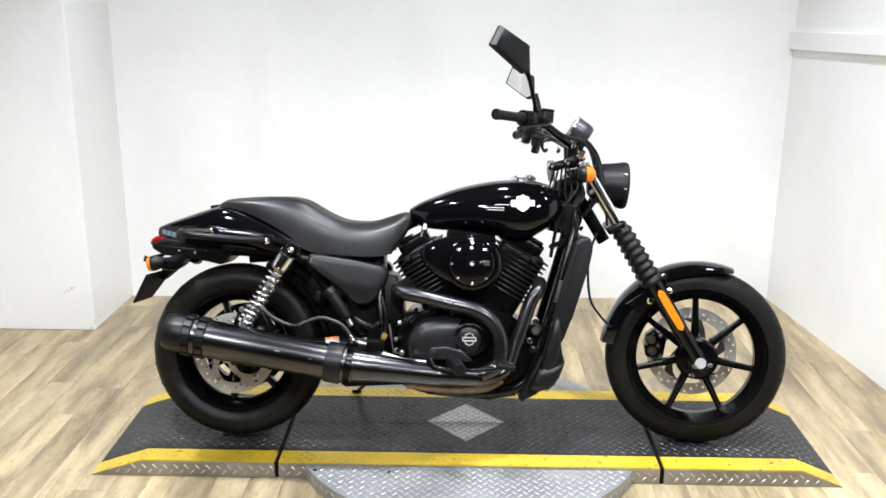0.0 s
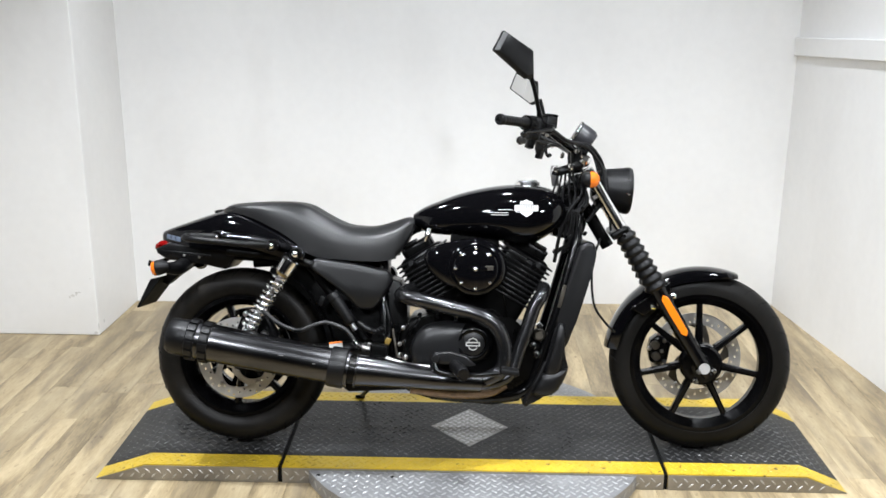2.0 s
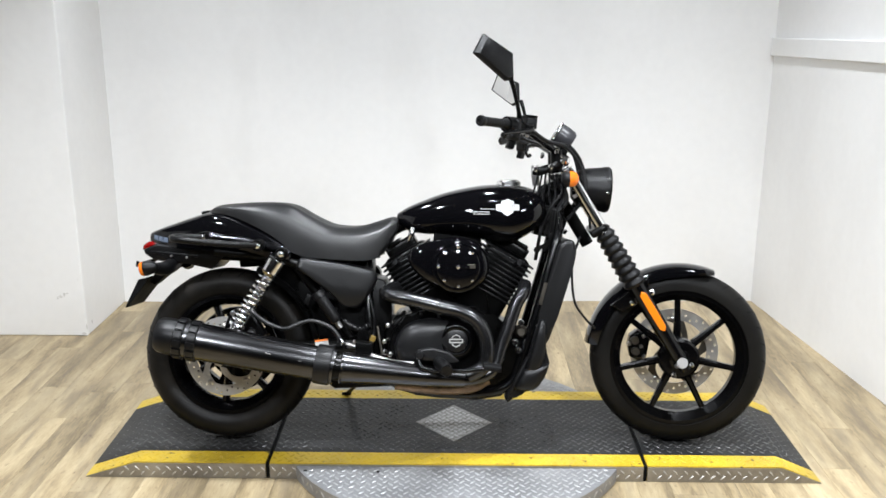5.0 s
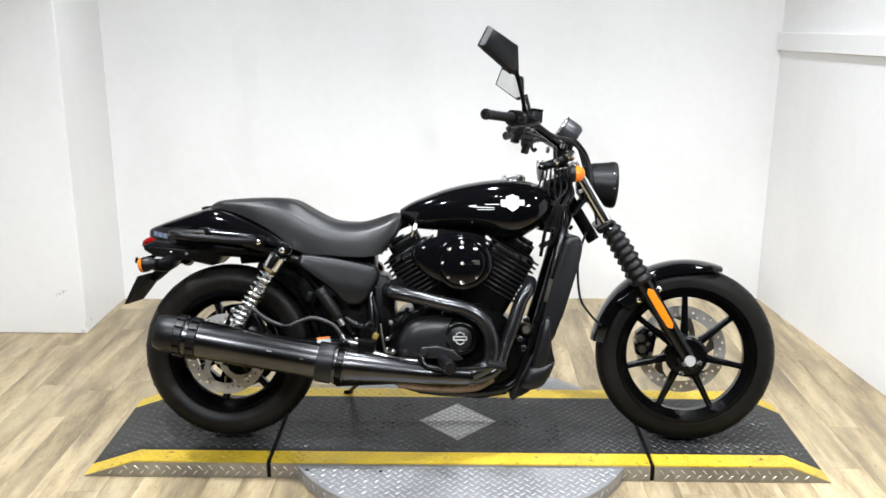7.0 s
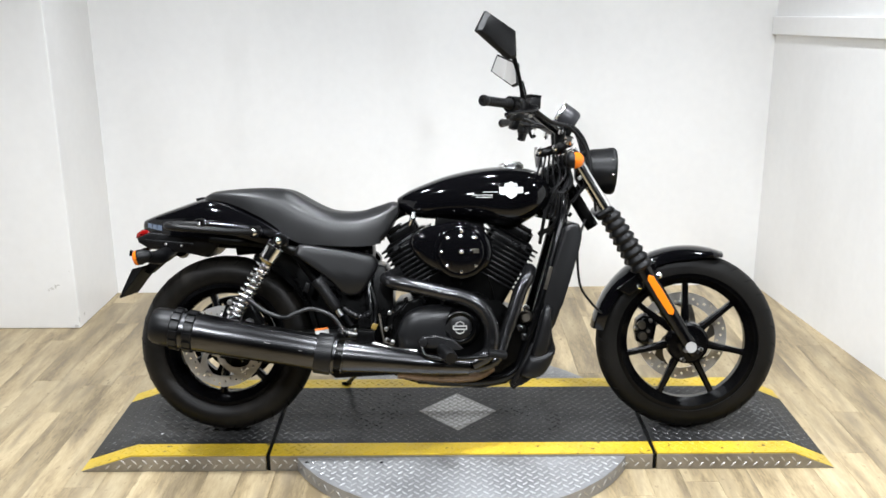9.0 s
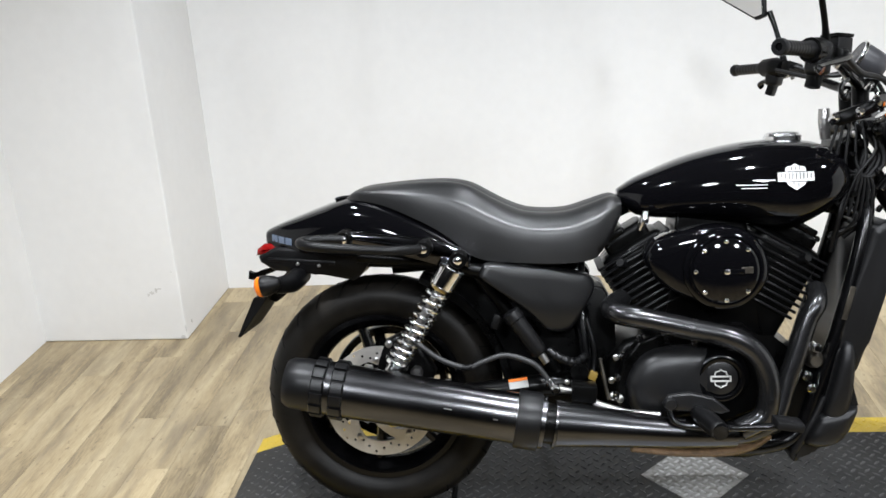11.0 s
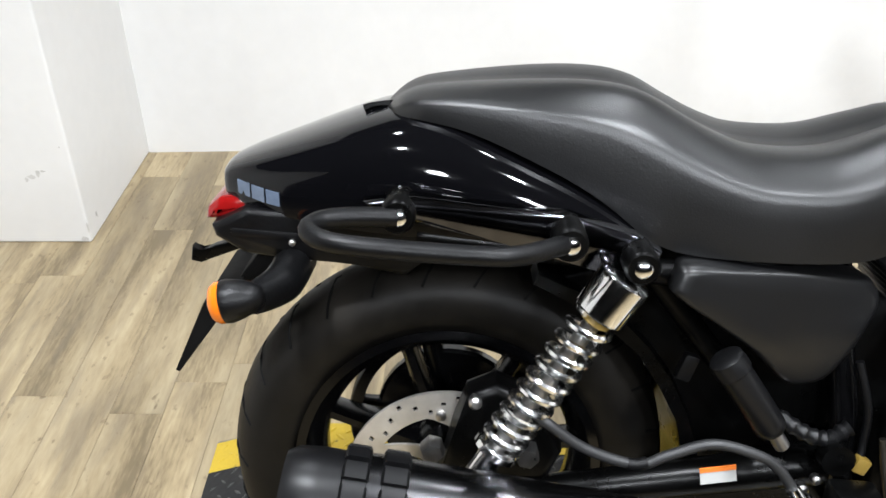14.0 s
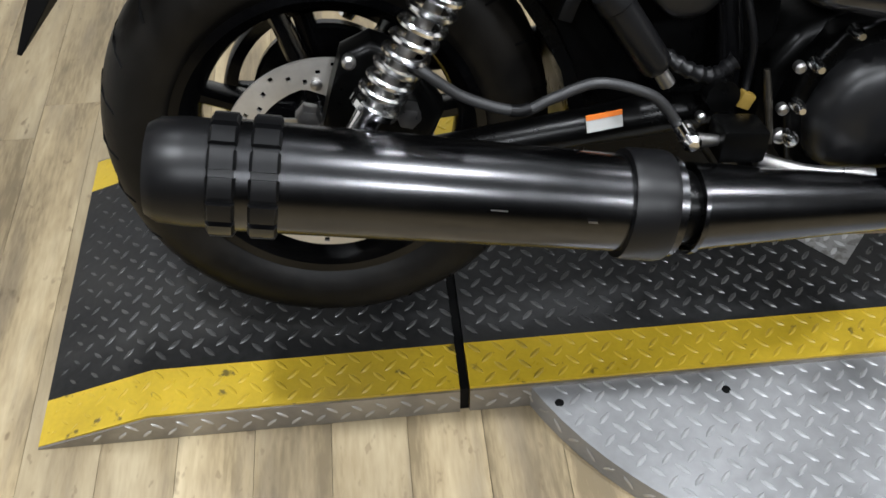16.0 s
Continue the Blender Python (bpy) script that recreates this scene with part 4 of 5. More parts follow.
part("bracket_rib", box((0.16, 0.194, 0.01), (-0.16, 0, 0.628), (0, 5, 0), bevel=0.003), PLASTIC, bike)
for u, w in ((-0.168, 0.622), (-0.118, 0.617)):
    part("bracket_screw", bolt((u, -0.099, w), -V, 0.004, 0.003), STEEL, bike)
part("plate_lamp_arm", slab([(-0.302, 0.583), (-0.299, 0.602), (-0.288, 0.594), (-0.272, 0.602), (-0.225, 0.615), (-0.235, 0.6), (-0.27, 0.588), (-0.29, 0.58)], -0.055, -0.04, 0.002), FLAT, bike, "black plate lamp arm")
part("tail_light", slab([(-0.276, 0.64), (-0.272, 0.656), (-0.255, 0.668), (-0.215, 0.67), (-0.215, 0.64)], -0.07, 0.07, 0.013, 4), RED, bike, "red tail light lens")
inner = part("inner_fender", slab([(-0.06, 0.612), (0.08, 0.604), (0.255, 0.575), (0.295, 0.5), (0.325, 0.5), (0.305, 0.615), (0.18, 0.645), (-0.06, 0.645)], -0.085, 0.085, 0.004), FLAT, bike, "black inner fender")
for s in (-1, 1):
    part("fender_strut", slab([(-0.075, 0.698), (-0.055, 0.682), (0.105, 0.643), (0.175, 0.622), (0.237, 0.614), (0.243, 0.642), (0.215, 0.661), (0.145, 0.681), (-0.02, 0.704)], 0.152 * s, 0.184 * s, 0.011, 5), BLACK_CHROME, bike, "polished black fender strut")
    f = lambda x, y, z: (x, y * s, z)
    rail = part("grab_rail", tube([f(-0.037, 0.2, 0.688), f(-0.08, 0.204, 0.69), f(-0.112, 0.214, 0.69), f(-0.124, 0.236, 0.688), f(-0.108, 0.256, 0.684), f(-0.065, 0.266, 0.68), f(0.045, 0.266, 0.671), f(0.085, 0.258, 0.668), f(0.12, 0.232, 0.666), f(0.141, 0.21, 0.664)], 0.0105, 12, 5), PLASTIC, bike, "black grab rail")
    for u, v, w in ((-0.037, 0.2, 0.688), (0.141, 0.218, 0.664), (0.216, 0.218, 0.638)):
        part("boss", lathe([(0.019, -0.05), (0.019, 0.0), (0.016, 0.004), (0.009, 0.004)], (u, (v - 0.002) * s, w), (0, s, 0), 20), FLAT, rail)
        part("bolt", bolt((u, (v + 0.002) * s, w), (0, s, 0), 0.0095, 0.006), CHROME, rail, "bright bolt head")
    sig = signal((-0.229, 0.186 * s, 0.586), -1, s, 0.82)
    part("stalk", tube([(-0.2, 0.18 * s, 0.587), (-0.187, 0.152 * s, 0.584), (-0.175, 0.122 * s, 0.585), (-0.168, 0.07 * s, 0.594)], [0.018, 0.021, 0.024, 0.024], 16), PLASTIC, sig)
part("plate_holder", slab([(-0.244, 0.552), (-0.282, 0.542), (-0.302, 0.5), (-0.326, 0.45), (-0.321, 0.448), (-0.262, 0.525)], -0.09, 0.09, 0.0015, 1), GAP, bike, "empty black number plate holder", 0)
part("plate_arm", slab([(-0.15, 0.6), (-0.21, 0.6), (-0.268, 0.53), (-0.245, 0.52)], -0.03, 0.03, 0.004), GAP, bike)

# the wheel and fork are turned to the right with the bars
STEER = Matrix.Translation(along_fork(0.8, 0, -0.045)) @ Matrix.Rotation(radians(5.4), 4, FORK_D) @ Matrix.Translation(-along_fork(0.8, 0, -0.045))
TURNED = ("front_wheel", "fork_slider", "stanchion", "fork_boot", "reflector", "top_clamp", "lower_clamp", "steering_stem", "clamp_bolt", "front_fender", "fender_bolt", "fender_bracket")
for ob in bike.children:
    if ob.name.split(".")[0] in TURNED:
        ob.matrix_local = STEER

# engine
CRANK = Vector((0.776, 0, 0.332))
case = part("crankcase", slab([(0.535, 0.38), (0.575, 0.43), (0.675, 0.46), (0.84, 0.46), (0.89, 0.42), (0.965, 0.395), (1.005, 0.34), (0.975, 0.24), (0.905, 0.19), (0.675, 0.185), (0.575, 0.22), (0.525, 0.28)], -0.12, 0.12, 0.02), FLAT, bike, "black engine crankcase")
for side, name in ((-1, "rear"), (1, "front")):
    ax = Vector((0.5 * side, 0, 0.866)).normalized()
    across = Vector((ax.z, 0, -ax.x))
    cyl = part("cylinder", box((0.158, 0.16, 0.29), CRANK + ax * 0.215, (0, math.degrees(math.atan2(ax.x, ax.z)), 0), bevel=0.03, segments=4), FLAT, bike, "black finned cylinder")
    turn = math.degrees(math.atan2(ax.x, ax.z))
    for k in range(10):
        d = 0.203 + k * 0.0158
        size = (0.17 + 0.0016 * k, 0.172, 0.0066)
        part("fin", box(size, CRANK + ax * d, (0, turn, 0), bevel=0.0025, segments=1), DENIM, cyl)
    part("rocker_cover", box((0.108, 0.12, 0.046), CRANK + ax * 0.37, (0, turn, 0), bevel=0.016, segments=4), FLAT, cyl, "black rocker cover")
    part("cover_ridge", box((0.05, 0.126, 0.016), CRANK + ax * 0.394 + across * 0.018 * side, (0, turn, 0), bevel=0.006, segments=3), FLAT, cyl)
    for du in (-0.045, 0.045):
        part("cover_bolt", bolt(CRANK + ax * 0.385 + across * du + V * -0.066, -V, 0.007, 0.006), CHROME, cyl)
    part("spark_plug_cap", tube([CRANK + ax * 0.32 + V * -0.06 + across * 0.03 * side, CRANK + ax * 0.34 + V * -0.1 + across * 0.04 * side], [0.012, 0.009], 10), BOOT, cyl)
part("engine_core", slab([(0.66, 0.43), (0.89, 0.43), (0.86, 0.56), (0.84, 0.64), (0.71, 0.64), (0.69, 0.56)], -0.085, 0.085, 0.01), FLAT, bike, "black engine core")
part("tank_tunnel", slab([(0.69, 0.64), (0.7, 0.71), (0.85, 0.7), (0.86, 0.66), (0.8, 0.63)], -0.075, 0.075, 0.008), FLAT, bike, "black intake under the tank")
part("intake", box((0.14, 0.12, 0.1), (0.775, -0.02, 0.62), bevel=0.02), FLAT, bike)
ac = part("air_cleaner", pad([(0.614, 0.63), (0.637, 0.662), (0.704, 0.683), (0.784, 0.693), (0.844, 0.671), (0.874, 0.627), (0.877, 0.577), (0.849, 0.537), (0.784, 0.52), (0.714, 0.534), (0.659, 0.562), (0.624, 0.6)], [(-0.1, 0.97), (-0.165, 1.0), (-0.183, 0.985), (-0.195, 0.945), (-0.201, 0.88), (-0.204, 0.6), (-0.204, 0.3)]), GLOSS, bike, "gloss black teardrop air cleaner cover", 60)
AC = Vector((0.779, -0.205, 0.602))
part("disc_ring", lathe([(0.086, -0.01), (0.086, -0.002), (0.0845, 0.004), (0.08, 0.007), (0.073, 0.008)], AC, -V, 64), GLOSS, ac, "glossy black ring")
part("disc_face", lathe([(0.074, 0.004), (0.0735, 0.016), (0.0705, 0.0205), (0.06, 0.0245), (0.046, 0.0285), (0.03, 0.031), (0.014, 0.0325), (0.0, 0.033)], AC, -V, 64), GLOSS, ac, "glossy black round cover")
for k in range(1, 8):
    a = radians(45 * k)
    part("cover_screw", bolt(AC + Vector((0.0625 * math.cos(a), -0.0235, 0.0625 * math.sin(a))), -V, 0.0046, 0.003), CHROME, ac, "chrome screw")
part("centre_screw", bolt(AC + Vector((0, -0.033, 0)), -V, 0.006, 0.004), CHROME, ac)
part("face_ring", lathe([(0.0705, 0.012), (0.0715, 0.022), (0.073, 0.022), (0.0745, 0.012)], AC, -V, 56, loop=True), GLOSS, ac)
part("face_bar", box((0.05, 0.004, 0.01), AC + Vector((0.012, -0.0315, 0.0)), (0, 0, 0), bevel=0.0015, segments=1), GLOSS, ac)
part("cover_print", box((0.036, 0.003, 0.014), AC + Vector((0.036, -0.0295, 0.002)), bevel=0.0008, segments=1), DULL, ac, "raised grey print")
cc = part("clutch_cover", pad([(0.573, 0.338), (0.587, 0.378), (0.62, 0.413), (0.675, 0.428), (0.735, 0.428), (0.765, 0.408), (0.765, 0.308), (0.735, 0.275), (0.655, 0.262), (0.59, 0.28)], [(-0.13, 0.98), (-0.158, 1.0), (-0.172, 0.97), (-0.186, 0.89), (-0.195, 0.74), (-0.2, 0.5), (-0.202, 0.25)]), GREY, bike, "dark satin clutch cover", 60)
for u, w in ((0.605, 0.449), (0.662, 0.446), (0.719, 0.438), (0.567, 0.412), (0.555, 0.362), (0.551, 0.322)):
    part("case_bolt", bolt((u, -0.182, w), -V, 0.0075, 0.012), CHROME, bike, "bright bolt head")
part("case_flange", slab([(0.553, 0.338), (0.57, 0.393), (0.605, 0.438), (0.675, 0.46), (0.775, 0.458), (0.855, 0.428), (0.875, 0.358), (0.855, 0.278), (0.775, 0.243), (0.635, 0.24), (0.565, 0.273)], -0.11, -0.155, 0.008), FLAT, bike)
TC = Vector((0.774, -0.172, 0.361))
tcov = part("timer_cover", lathe([(0.066, -0.03), (0.066, 0.004), (0.06, 0.016), (0.052, 0.024), (0.046, 0.026), (0.04, 0.024), (0.0375, 0.016)], TC, -V, 48), SATIN, bike, "black round timer cover")
part("timer_face", lathe([(0.038, 0.01), (0.0365, 0.02), (0.034, 0.0215), (0.0, 0.0215)], TC, -V, 48), GREY, tcov, "grey round face")
bm = box((0.044, 0.0016, 0.0035), TC + Vector((0, -0.022, 0.005)))
box((0.044, 0.0016, 0.0035), TC + Vector((0, -0.022, -0.005)), bm=bm)
for q in (-1, 1):
    box((0.0035, 0.0016, 0.0135), TC + Vector((0.0205 * q, -0.022, 0)), bm=bm)
    line = [TC + Vector((x, -0.0222, z * q)) for x, z in ((-0.013, 0.008), (-0.011, 0.015), (-0.004, 0.017), (0, 0.02), (0.004, 0.017), (0.011, 0.015), (0.013, 0.008))]
    tube(line, 0.0016, 6, 1, bm)
part("timer_badge", bm, WHITE, tcov, "plain white badge shape", 0)

# exhaust
EX = lambda u: (u, -0.25, 0.3542 - 0.177 * u)
part("header_pipe", tube([(0.575, -0.08, 0.52), (0.545, -0.13, 0.51), (0.56, -0.17, 0.503), (0.615, -0.19, 0.495), (0.71, -0.2, 0.474), (0.79, -0.205, 0.455), (0.842, -0.205, 0.423), (0.868, -0.205, 0.374), (0.873, -0.205, 0.32), (0.86, -0.205, 0.278), (0.81, -0.21, 0.25)], 0.0235, 20, 6), HEADER, bike, "black exhaust header pipe")
part("header_pipe", tube([(1.0, -0.09, 0.535), (0.99, -0.13, 0.51), (0.968, -0.14, 0.474), (0.94, -0.15, 0.39), (0.92, -0.155, 0.335), (0.892, -0.17, 0.265), (0.84, -0.19, 0.24), (0.78, -0.2, 0.236)], 0.022, 20, 6), HEADER, bike, "black exhaust header pipe")
part("heat_shield", tube([(0.414, -0.25, 0.283), (0.49, -0.246, 0.275), (0.578, -0.24, 0.265), (0.68, -0.228, 0.253), (0.8, -0.212, 0.242)], [0.0505, 0.045, 0.0385, 0.034, 0.027], 28, 4), PIPE, bike, "black tapered exhaust shield")
part("collector_pipe", tube([(0.58, -0.21, 0.225), (0.7, -0.2, 0.213), (0.815, -0.185, 0.213), (0.875, -0.17, 0.235)], [0.02, 0.024, 0.024, 0.02], 16), PIPE_BARE, bike, "heat-stained exhaust collector")
muf = part("muffler", tube([EX(0.345), EX(0.27), EX(0.09), EX(-0.04), EX(-0.1)], [0.0545, 0.0555, 0.058, 0.059, 0.059], 44, 6), PIPE, bike, "scratched satin black muffler")
d = (Vector(EX(-0.2)) - Vector(EX(0))).normalized()
at = lambda u: Vector(EX(u))
part("end_cap", lathe([(0.057, -0.01), (0.0575, 0.03), (0.055, 0.058), (0.048, 0.07), (0.041, 0.07), (0.039, 0.03), (0.0, 0.028)], at(-0.1), d, 40), DENIM, muf, "dark grey muffler end cap")
for u0, wide in ((-0.0925, 0.0145), (-0.0505, 0.0152)):
    part("band_core", lathe([(0.057, -wide), (0.0595, -wide + 0.002), (0.0595, wide - 0.002), (0.057, wide)], at(u0), d, 40), DENIM, muf)
    bm = bmesh.new()
    s0 = d.orthogonal().normalized()
    s1 = d.cross(s0)
    for k in range(14):
        a0, a1 = 2 * math.pi * (k + 0.14) / 14, 2 * math.pi * (k + 0.86) / 14
        rings = []
        for h, r in ((-wide, 0.0615), (-wide + 0.003, 0.0655), (wide - 0.003, 0.0655), (wide, 0.0615)):
            rings.append([at(u0) + d * h + q * (math.cos(a) * s0 + math.sin(a) * s1) for q, a in [(0.0575, a0), *[(r, a) for a in np.linspace(a0, a1, 5).tolist()], (0.0575, a1)]])
        skin(bm, rings)
    part("band_ribs", bm, DENIM, muf, "ribbed rubber band")
part("band_ring", lathe([(0.0575, -0.0062), (0.0588, -0.005), (0.0588, 0.005), (0.0575, 0.0062)], at(-0.0722), d, 40), DULL, muf, "dull steel ring")
for u, a, long, wide in ((0.02, 52, 0.03, 0.0014), (-0.005, 46, 0.008, 0.003), (0.09, 20, 0.012, 0.002), (0.19, 14, 0.018, 0.0014), (0.29, 8, 0.01, 0.002)):
    n = Vector((0, -math.cos(radians(a)), math.sin(radians(a))))
    part("scratch", box((long, wide, 0.0006), at(u) + n * 0.0573, (math.degrees(math.atan2(-n.y, n.z)), 10, 0)), STEEL, muf, "", 0)
part("muffler_clamp", lathe([(0.05, -0.026), (0.0615, -0.025), (0.063, -0.019), (0.063, 0.019), (0.0615, 0.025), (0.05, 0.026)], at(0.357), d, 44), DENIM, bike, "wide dark grey muffler clamp")
part("clamp_rim", lathe([(0.05, -0.006), (0.057, -0.005), (0.057, 0.004), (0.05, 0.006)], at(0.387), d, 40), PIPE, bike)
part("muffler_throat", lathe([(0.03, -0.06), (0.042, -0.05), (0.044, -0.02), (0.044, 0.02)], at(0.368), d, 36), FLAT, bike)
part("shield_lip", lathe([(0.0495, -0.004), (0.0525, -0.002), (0.0525, 0.003), (0.0495, 0.004)], at(0.416), d, 40, loop=True), PIPE, bike)

# frame, shocks, swingarm, radiator
frame_ob = part("frame", tube([(0.04, 0, 0.6), (0.28, 0, 0.62), (0.5, 0, 0.68), (0.62, 0, 0.735), (0.88, 0, 0.745), (1.08, 0, 0.80)], 0.022, 14), FLAT, bike, "black tubular frame")
for s in (-1, 1):
    f = lambda x, y, z: (x, y * s, z)
    part("frame_rail", tube([f(1.11, 0.05, 0.79), f(1.1, 0.1, 0.68), f(1.045, 0.12, 0.47), f(0.99, 0.12, 0.3), f(0.94, 0.12, 0.2), f(0.78, 0.12, 0.175), f(0.6, 0.12, 0.2), f(0.5, 0.13, 0.28), f(0.49, 0.11, 0.42), f(0.47, 0.06, 0.6)], 0.0165, 14, 6), SATIN, frame_ob)
    part("seat_rail", tube([f(0.52, 0.1, 0.635), f(0.28, 0.13, 0.6), f(0.18, 0.14, 0.622), f(-0.02, 0.12, 0.64)], 0.015, 12), FLAT, frame_ob)
    part("rear_rail", tube([f(0.24, 0.1, 0.6), f(0.335, 0.1, 0.475), f(0.43, 0.1, 0.35), f(0.5, 0.11, 0.26)], 0.014, 12), FLAT, frame_ob)
    part("swingarm", tube([f(0.5, 0.1, 0.335), f(0.33, 0.125, 0.327), f(0.12, 0.14, 0.31), f(-0.035, 0.14, 0.293)], [0.03, 0.024, 0.022, 0.02], 14), FLAT, bike, "black swingarm")
    a, b = Vector(f(0.214, 0.2, 0.638)), Vector(f(0.042, 0.192, 0.365))
    k = (b - a).normalized()
    L = (b - a).length
    cap = part("shock_absorber", lathe([(0.0, 0.018), (0.0255, 0.0195), (0.0295, 0.023), (0.03, 0.028), (0.03, 0.068), (0.0275, 0.0705), (0.0255, 0.068), (0.0255, 0.05), (0.0, 0.05)], a, k, 32), CHROME, bike, "chrome shock absorber")
    part("damper_rod", tube([a + k * 0.05, a + k * (L - 0.04)], 0.010, 16), STEEL, cap)
    part("shock_collar", lathe([(0.016, 0.068), (0.018, 0.08), (0.012, 0.083)], a, k, 20), BRASS, cap, "ochre rubber stop")
    s0 = k.orthogonal().normalized()
    s1 = k.cross(s0)
    coil = [a + k * (0.072 + (L - 0.125) * (1.12 * q - 0.12 * q * q)) + 0.0228 * (math.cos(2 * math.pi * 11 * q) * s0 + math.sin(2 * math.pi * 11 * q) * s1) for q in [k / 197 for k in range(198)]]
    part("spring", tube(coil, 0.0048, 8, 1), BRIGHT, cap, "chrome coil spring")
    part("lower_body", lathe([(0.028, L - 0.056), (0.028, L - 0.048), (0.0165, L - 0.042), (0.0155, L - 0.01), (0.012, L + 0.008)], a, k, 24), CHROME, cap)
    part("axle_nut", lathe([(0.012, -0.02), (0.02, -0.018), (0.02, 0.0)], RAX + V * 0.165 * s, V * -s, 6), STEEL, bike, "steel axle nut")
rc = part("caliper", slab([(0.0, 0.335), (0.02, 0.4), (0.035, 0.445), (0.07, 0.46), (0.11, 0.44), (0.15, 0.37), (0.13, 0.325)], -0.145, -0.095, 0.012, 3), FLAT, bike, "black rear brake caliper")
for u, w in ((0.045, 0.44), (0.07, 0.4)):
    part("caliper_bolt", bolt((u, -0.147, w), -V, 0.008, 0.008), STEEL, rc)
fc = part("caliper", slab([(1.372, 0.272), (1.365, 0.31), (1.372, 0.345), (1.395, 0.362), (1.428, 0.356), (1.44, 0.33), (1.43, 0.27), (1.4, 0.258)], 0.04, 0.1, 0.012, 3), SATIN, bike, "black front brake caliper")
fc.matrix_local = STEER
for u, w in ((1.388, 0.33), (1.392, 0.292)):
    part("piston_cap", lathe([(0.0, 0.012), (0.012, 0.012), (0.015, 0.009), (0.016, -0.01)], (u, 0.038, w), -V, 20), DULL, fc, "bare piston cap")
for u, w in ((1.418, 0.345), (1.37, 0.318), (1.42, 0.275), (1.41, 0.31)):
    part("caliper_bolt", bolt((u, 0.037, w), -V, 0.007, 0.008), STEEL, fc)
for u, w in ((-0.006, 0.38), (0.107, 0.374)):
    part("hex_bolt", lathe([(0.0, 0.012), (0.013, 0.011), (0.015, 0.004), (0.015, -0.01)], (u, -0.155, w), -V, 6), STEEL, bike, "steel bolt head")
COVER = [(0.256, 0.594), (0.262, 0.612), (0.274, 0.622), (0.33, 0.615), (0.42, 0.602), (0.488, 0.586), (0.508, 0.572), (0.513, 0.55), (0.493, 0.51), (0.466, 0.468), (0.448, 0.456), (0.42, 0.456), (0.398, 0.468), (0.36, 0.51), (0.31, 0.55), (0.27, 0.58)]


def cover(s):
    """A side cover that tapers inwards to the front, with a lip round its face."""
    cu, cw = 0.4, 0.55
    face = lambda u: 0.188 - 0.27 * (u - 0.25)
    pts = [(p.x, p.y) for p in spline([(*q, 0) for q in (*COVER, COVER[0])], 3)][:-1]
    rings = []
    for dv, k in ((-0.05, 0.97), (-0.02, 1.0), (-0.011, 0.988), (-0.005, 0.965), (-0.0012, 0.92), (0.0, 0.86), (0.0, 0.5), (0.0, 0.2)):
        ring = [(cu + (u - cu) * k, cw + (w - cw) * k) for u, w in pts]
        rings.append([Vector((u, s * (face(u) + dv - 0.1 * (w - 0.56) - 0.25 * max(0, 0.515 + 0.12 * (0.4 - u) - w)), w)) for u, w in ring])
    return skin(bmesh.new(), rings)


for s in (-1, 1):
    part("side_cover", cover(s), CHARCOAL, bike, "dark grey satin side cover", 50)
# Black fill added so that the gap ahead of the tyre stays dark.
part("mud_guard", slab([(RAX.x + r * math.cos(radians(a)), RAX.z + r * math.sin(radians(a))) for r, way in ((0.301, 1), (0.318, -1)) for a in (70, 60, 50, 40, 30, 20, 10, 0, -10)[::way]], -0.105, 0.105, 0.002, 1), FLAT, bike, "black filler strip along the rear tyre")
part("splash_guard", slab([(RAX.x + 0.307 * math.cos(radians(a)), RAX.z + 0.307 * math.sin(radians(a))) for a in (66, 58, 50, 42, 34, 26, 18, 10, 2, -6, -12)] + [(0.37, 0.18), (0.56, 0.19), (0.56, 0.5), (0.535, 0.545), (0.42, 0.58), (0.26, 0.6)], -0.08, 0.08, 0.006), FLAT, bike, "black filler block behind the engine")
part("battery_box", box((0.22, 0.14, 0.2), (0.385, 0, 0.52), bevel=0.01), FLAT, bike)
axis = Vector((0.389, -0.17, 0.416)) - Vector((0.326, -0.17, 0.509))
prof = [(0.0, -0.006), (0.016, -0.006), (0.02, -0.003), (0.0215, 0.006)]
prof += [(0.0215, 0.016), (0.0195, 0.018), (0.0192, 0.098)]
cyl = part("brake_cylinder", lathe([*prof, (0.018, 0.106), (0.014, 0.111), (0.0, 0.112)], (0.326, -0.17, 0.509), axis, 24), DENIM, bike, "dark grey brake fluid cylinder")
part("fitting", tube([(0.389, -0.17, 0.416), (0.401, -0.17, 0.397)], 0.009, 10), STEEL, cyl, "bright fitting")
part("brake_hose", tube([(0.105, -0.2, 0.462), (0.124, -0.21, 0.451), (0.168, -0.21, 0.418), (0.226, -0.21, 0.398), (0.26, -0.21, 0.41), (0.309, -0.21, 0.425), (0.36, -0.21, 0.411), (0.385, -0.21, 0.393), (0.408, -0.21, 0.36)], 0.0062, 10, 6), HOSE, bike, "grey rubber brake hose")
part("hose_sleeve", tube([(0.215, -0.21, 0.3995), (0.226, -0.21, 0.398), (0.238, -0.21, 0.401)], 0.007, 10, 3), BOOT, bike)
bm = bmesh.new()
rib = spline([(0.405, -0.13, 0.415), (0.434, -0.14, 0.398), (0.465, -0.14, 0.389), (0.49, -0.135, 0.402)], 5)
tube(rib, [0.0085 + 0.0025 * (k % 2) for k in range(len(rib))], 14, 1, bm)
part("rubber_bellows", bm, DENIM, bike, "ribbed rubber bellows")
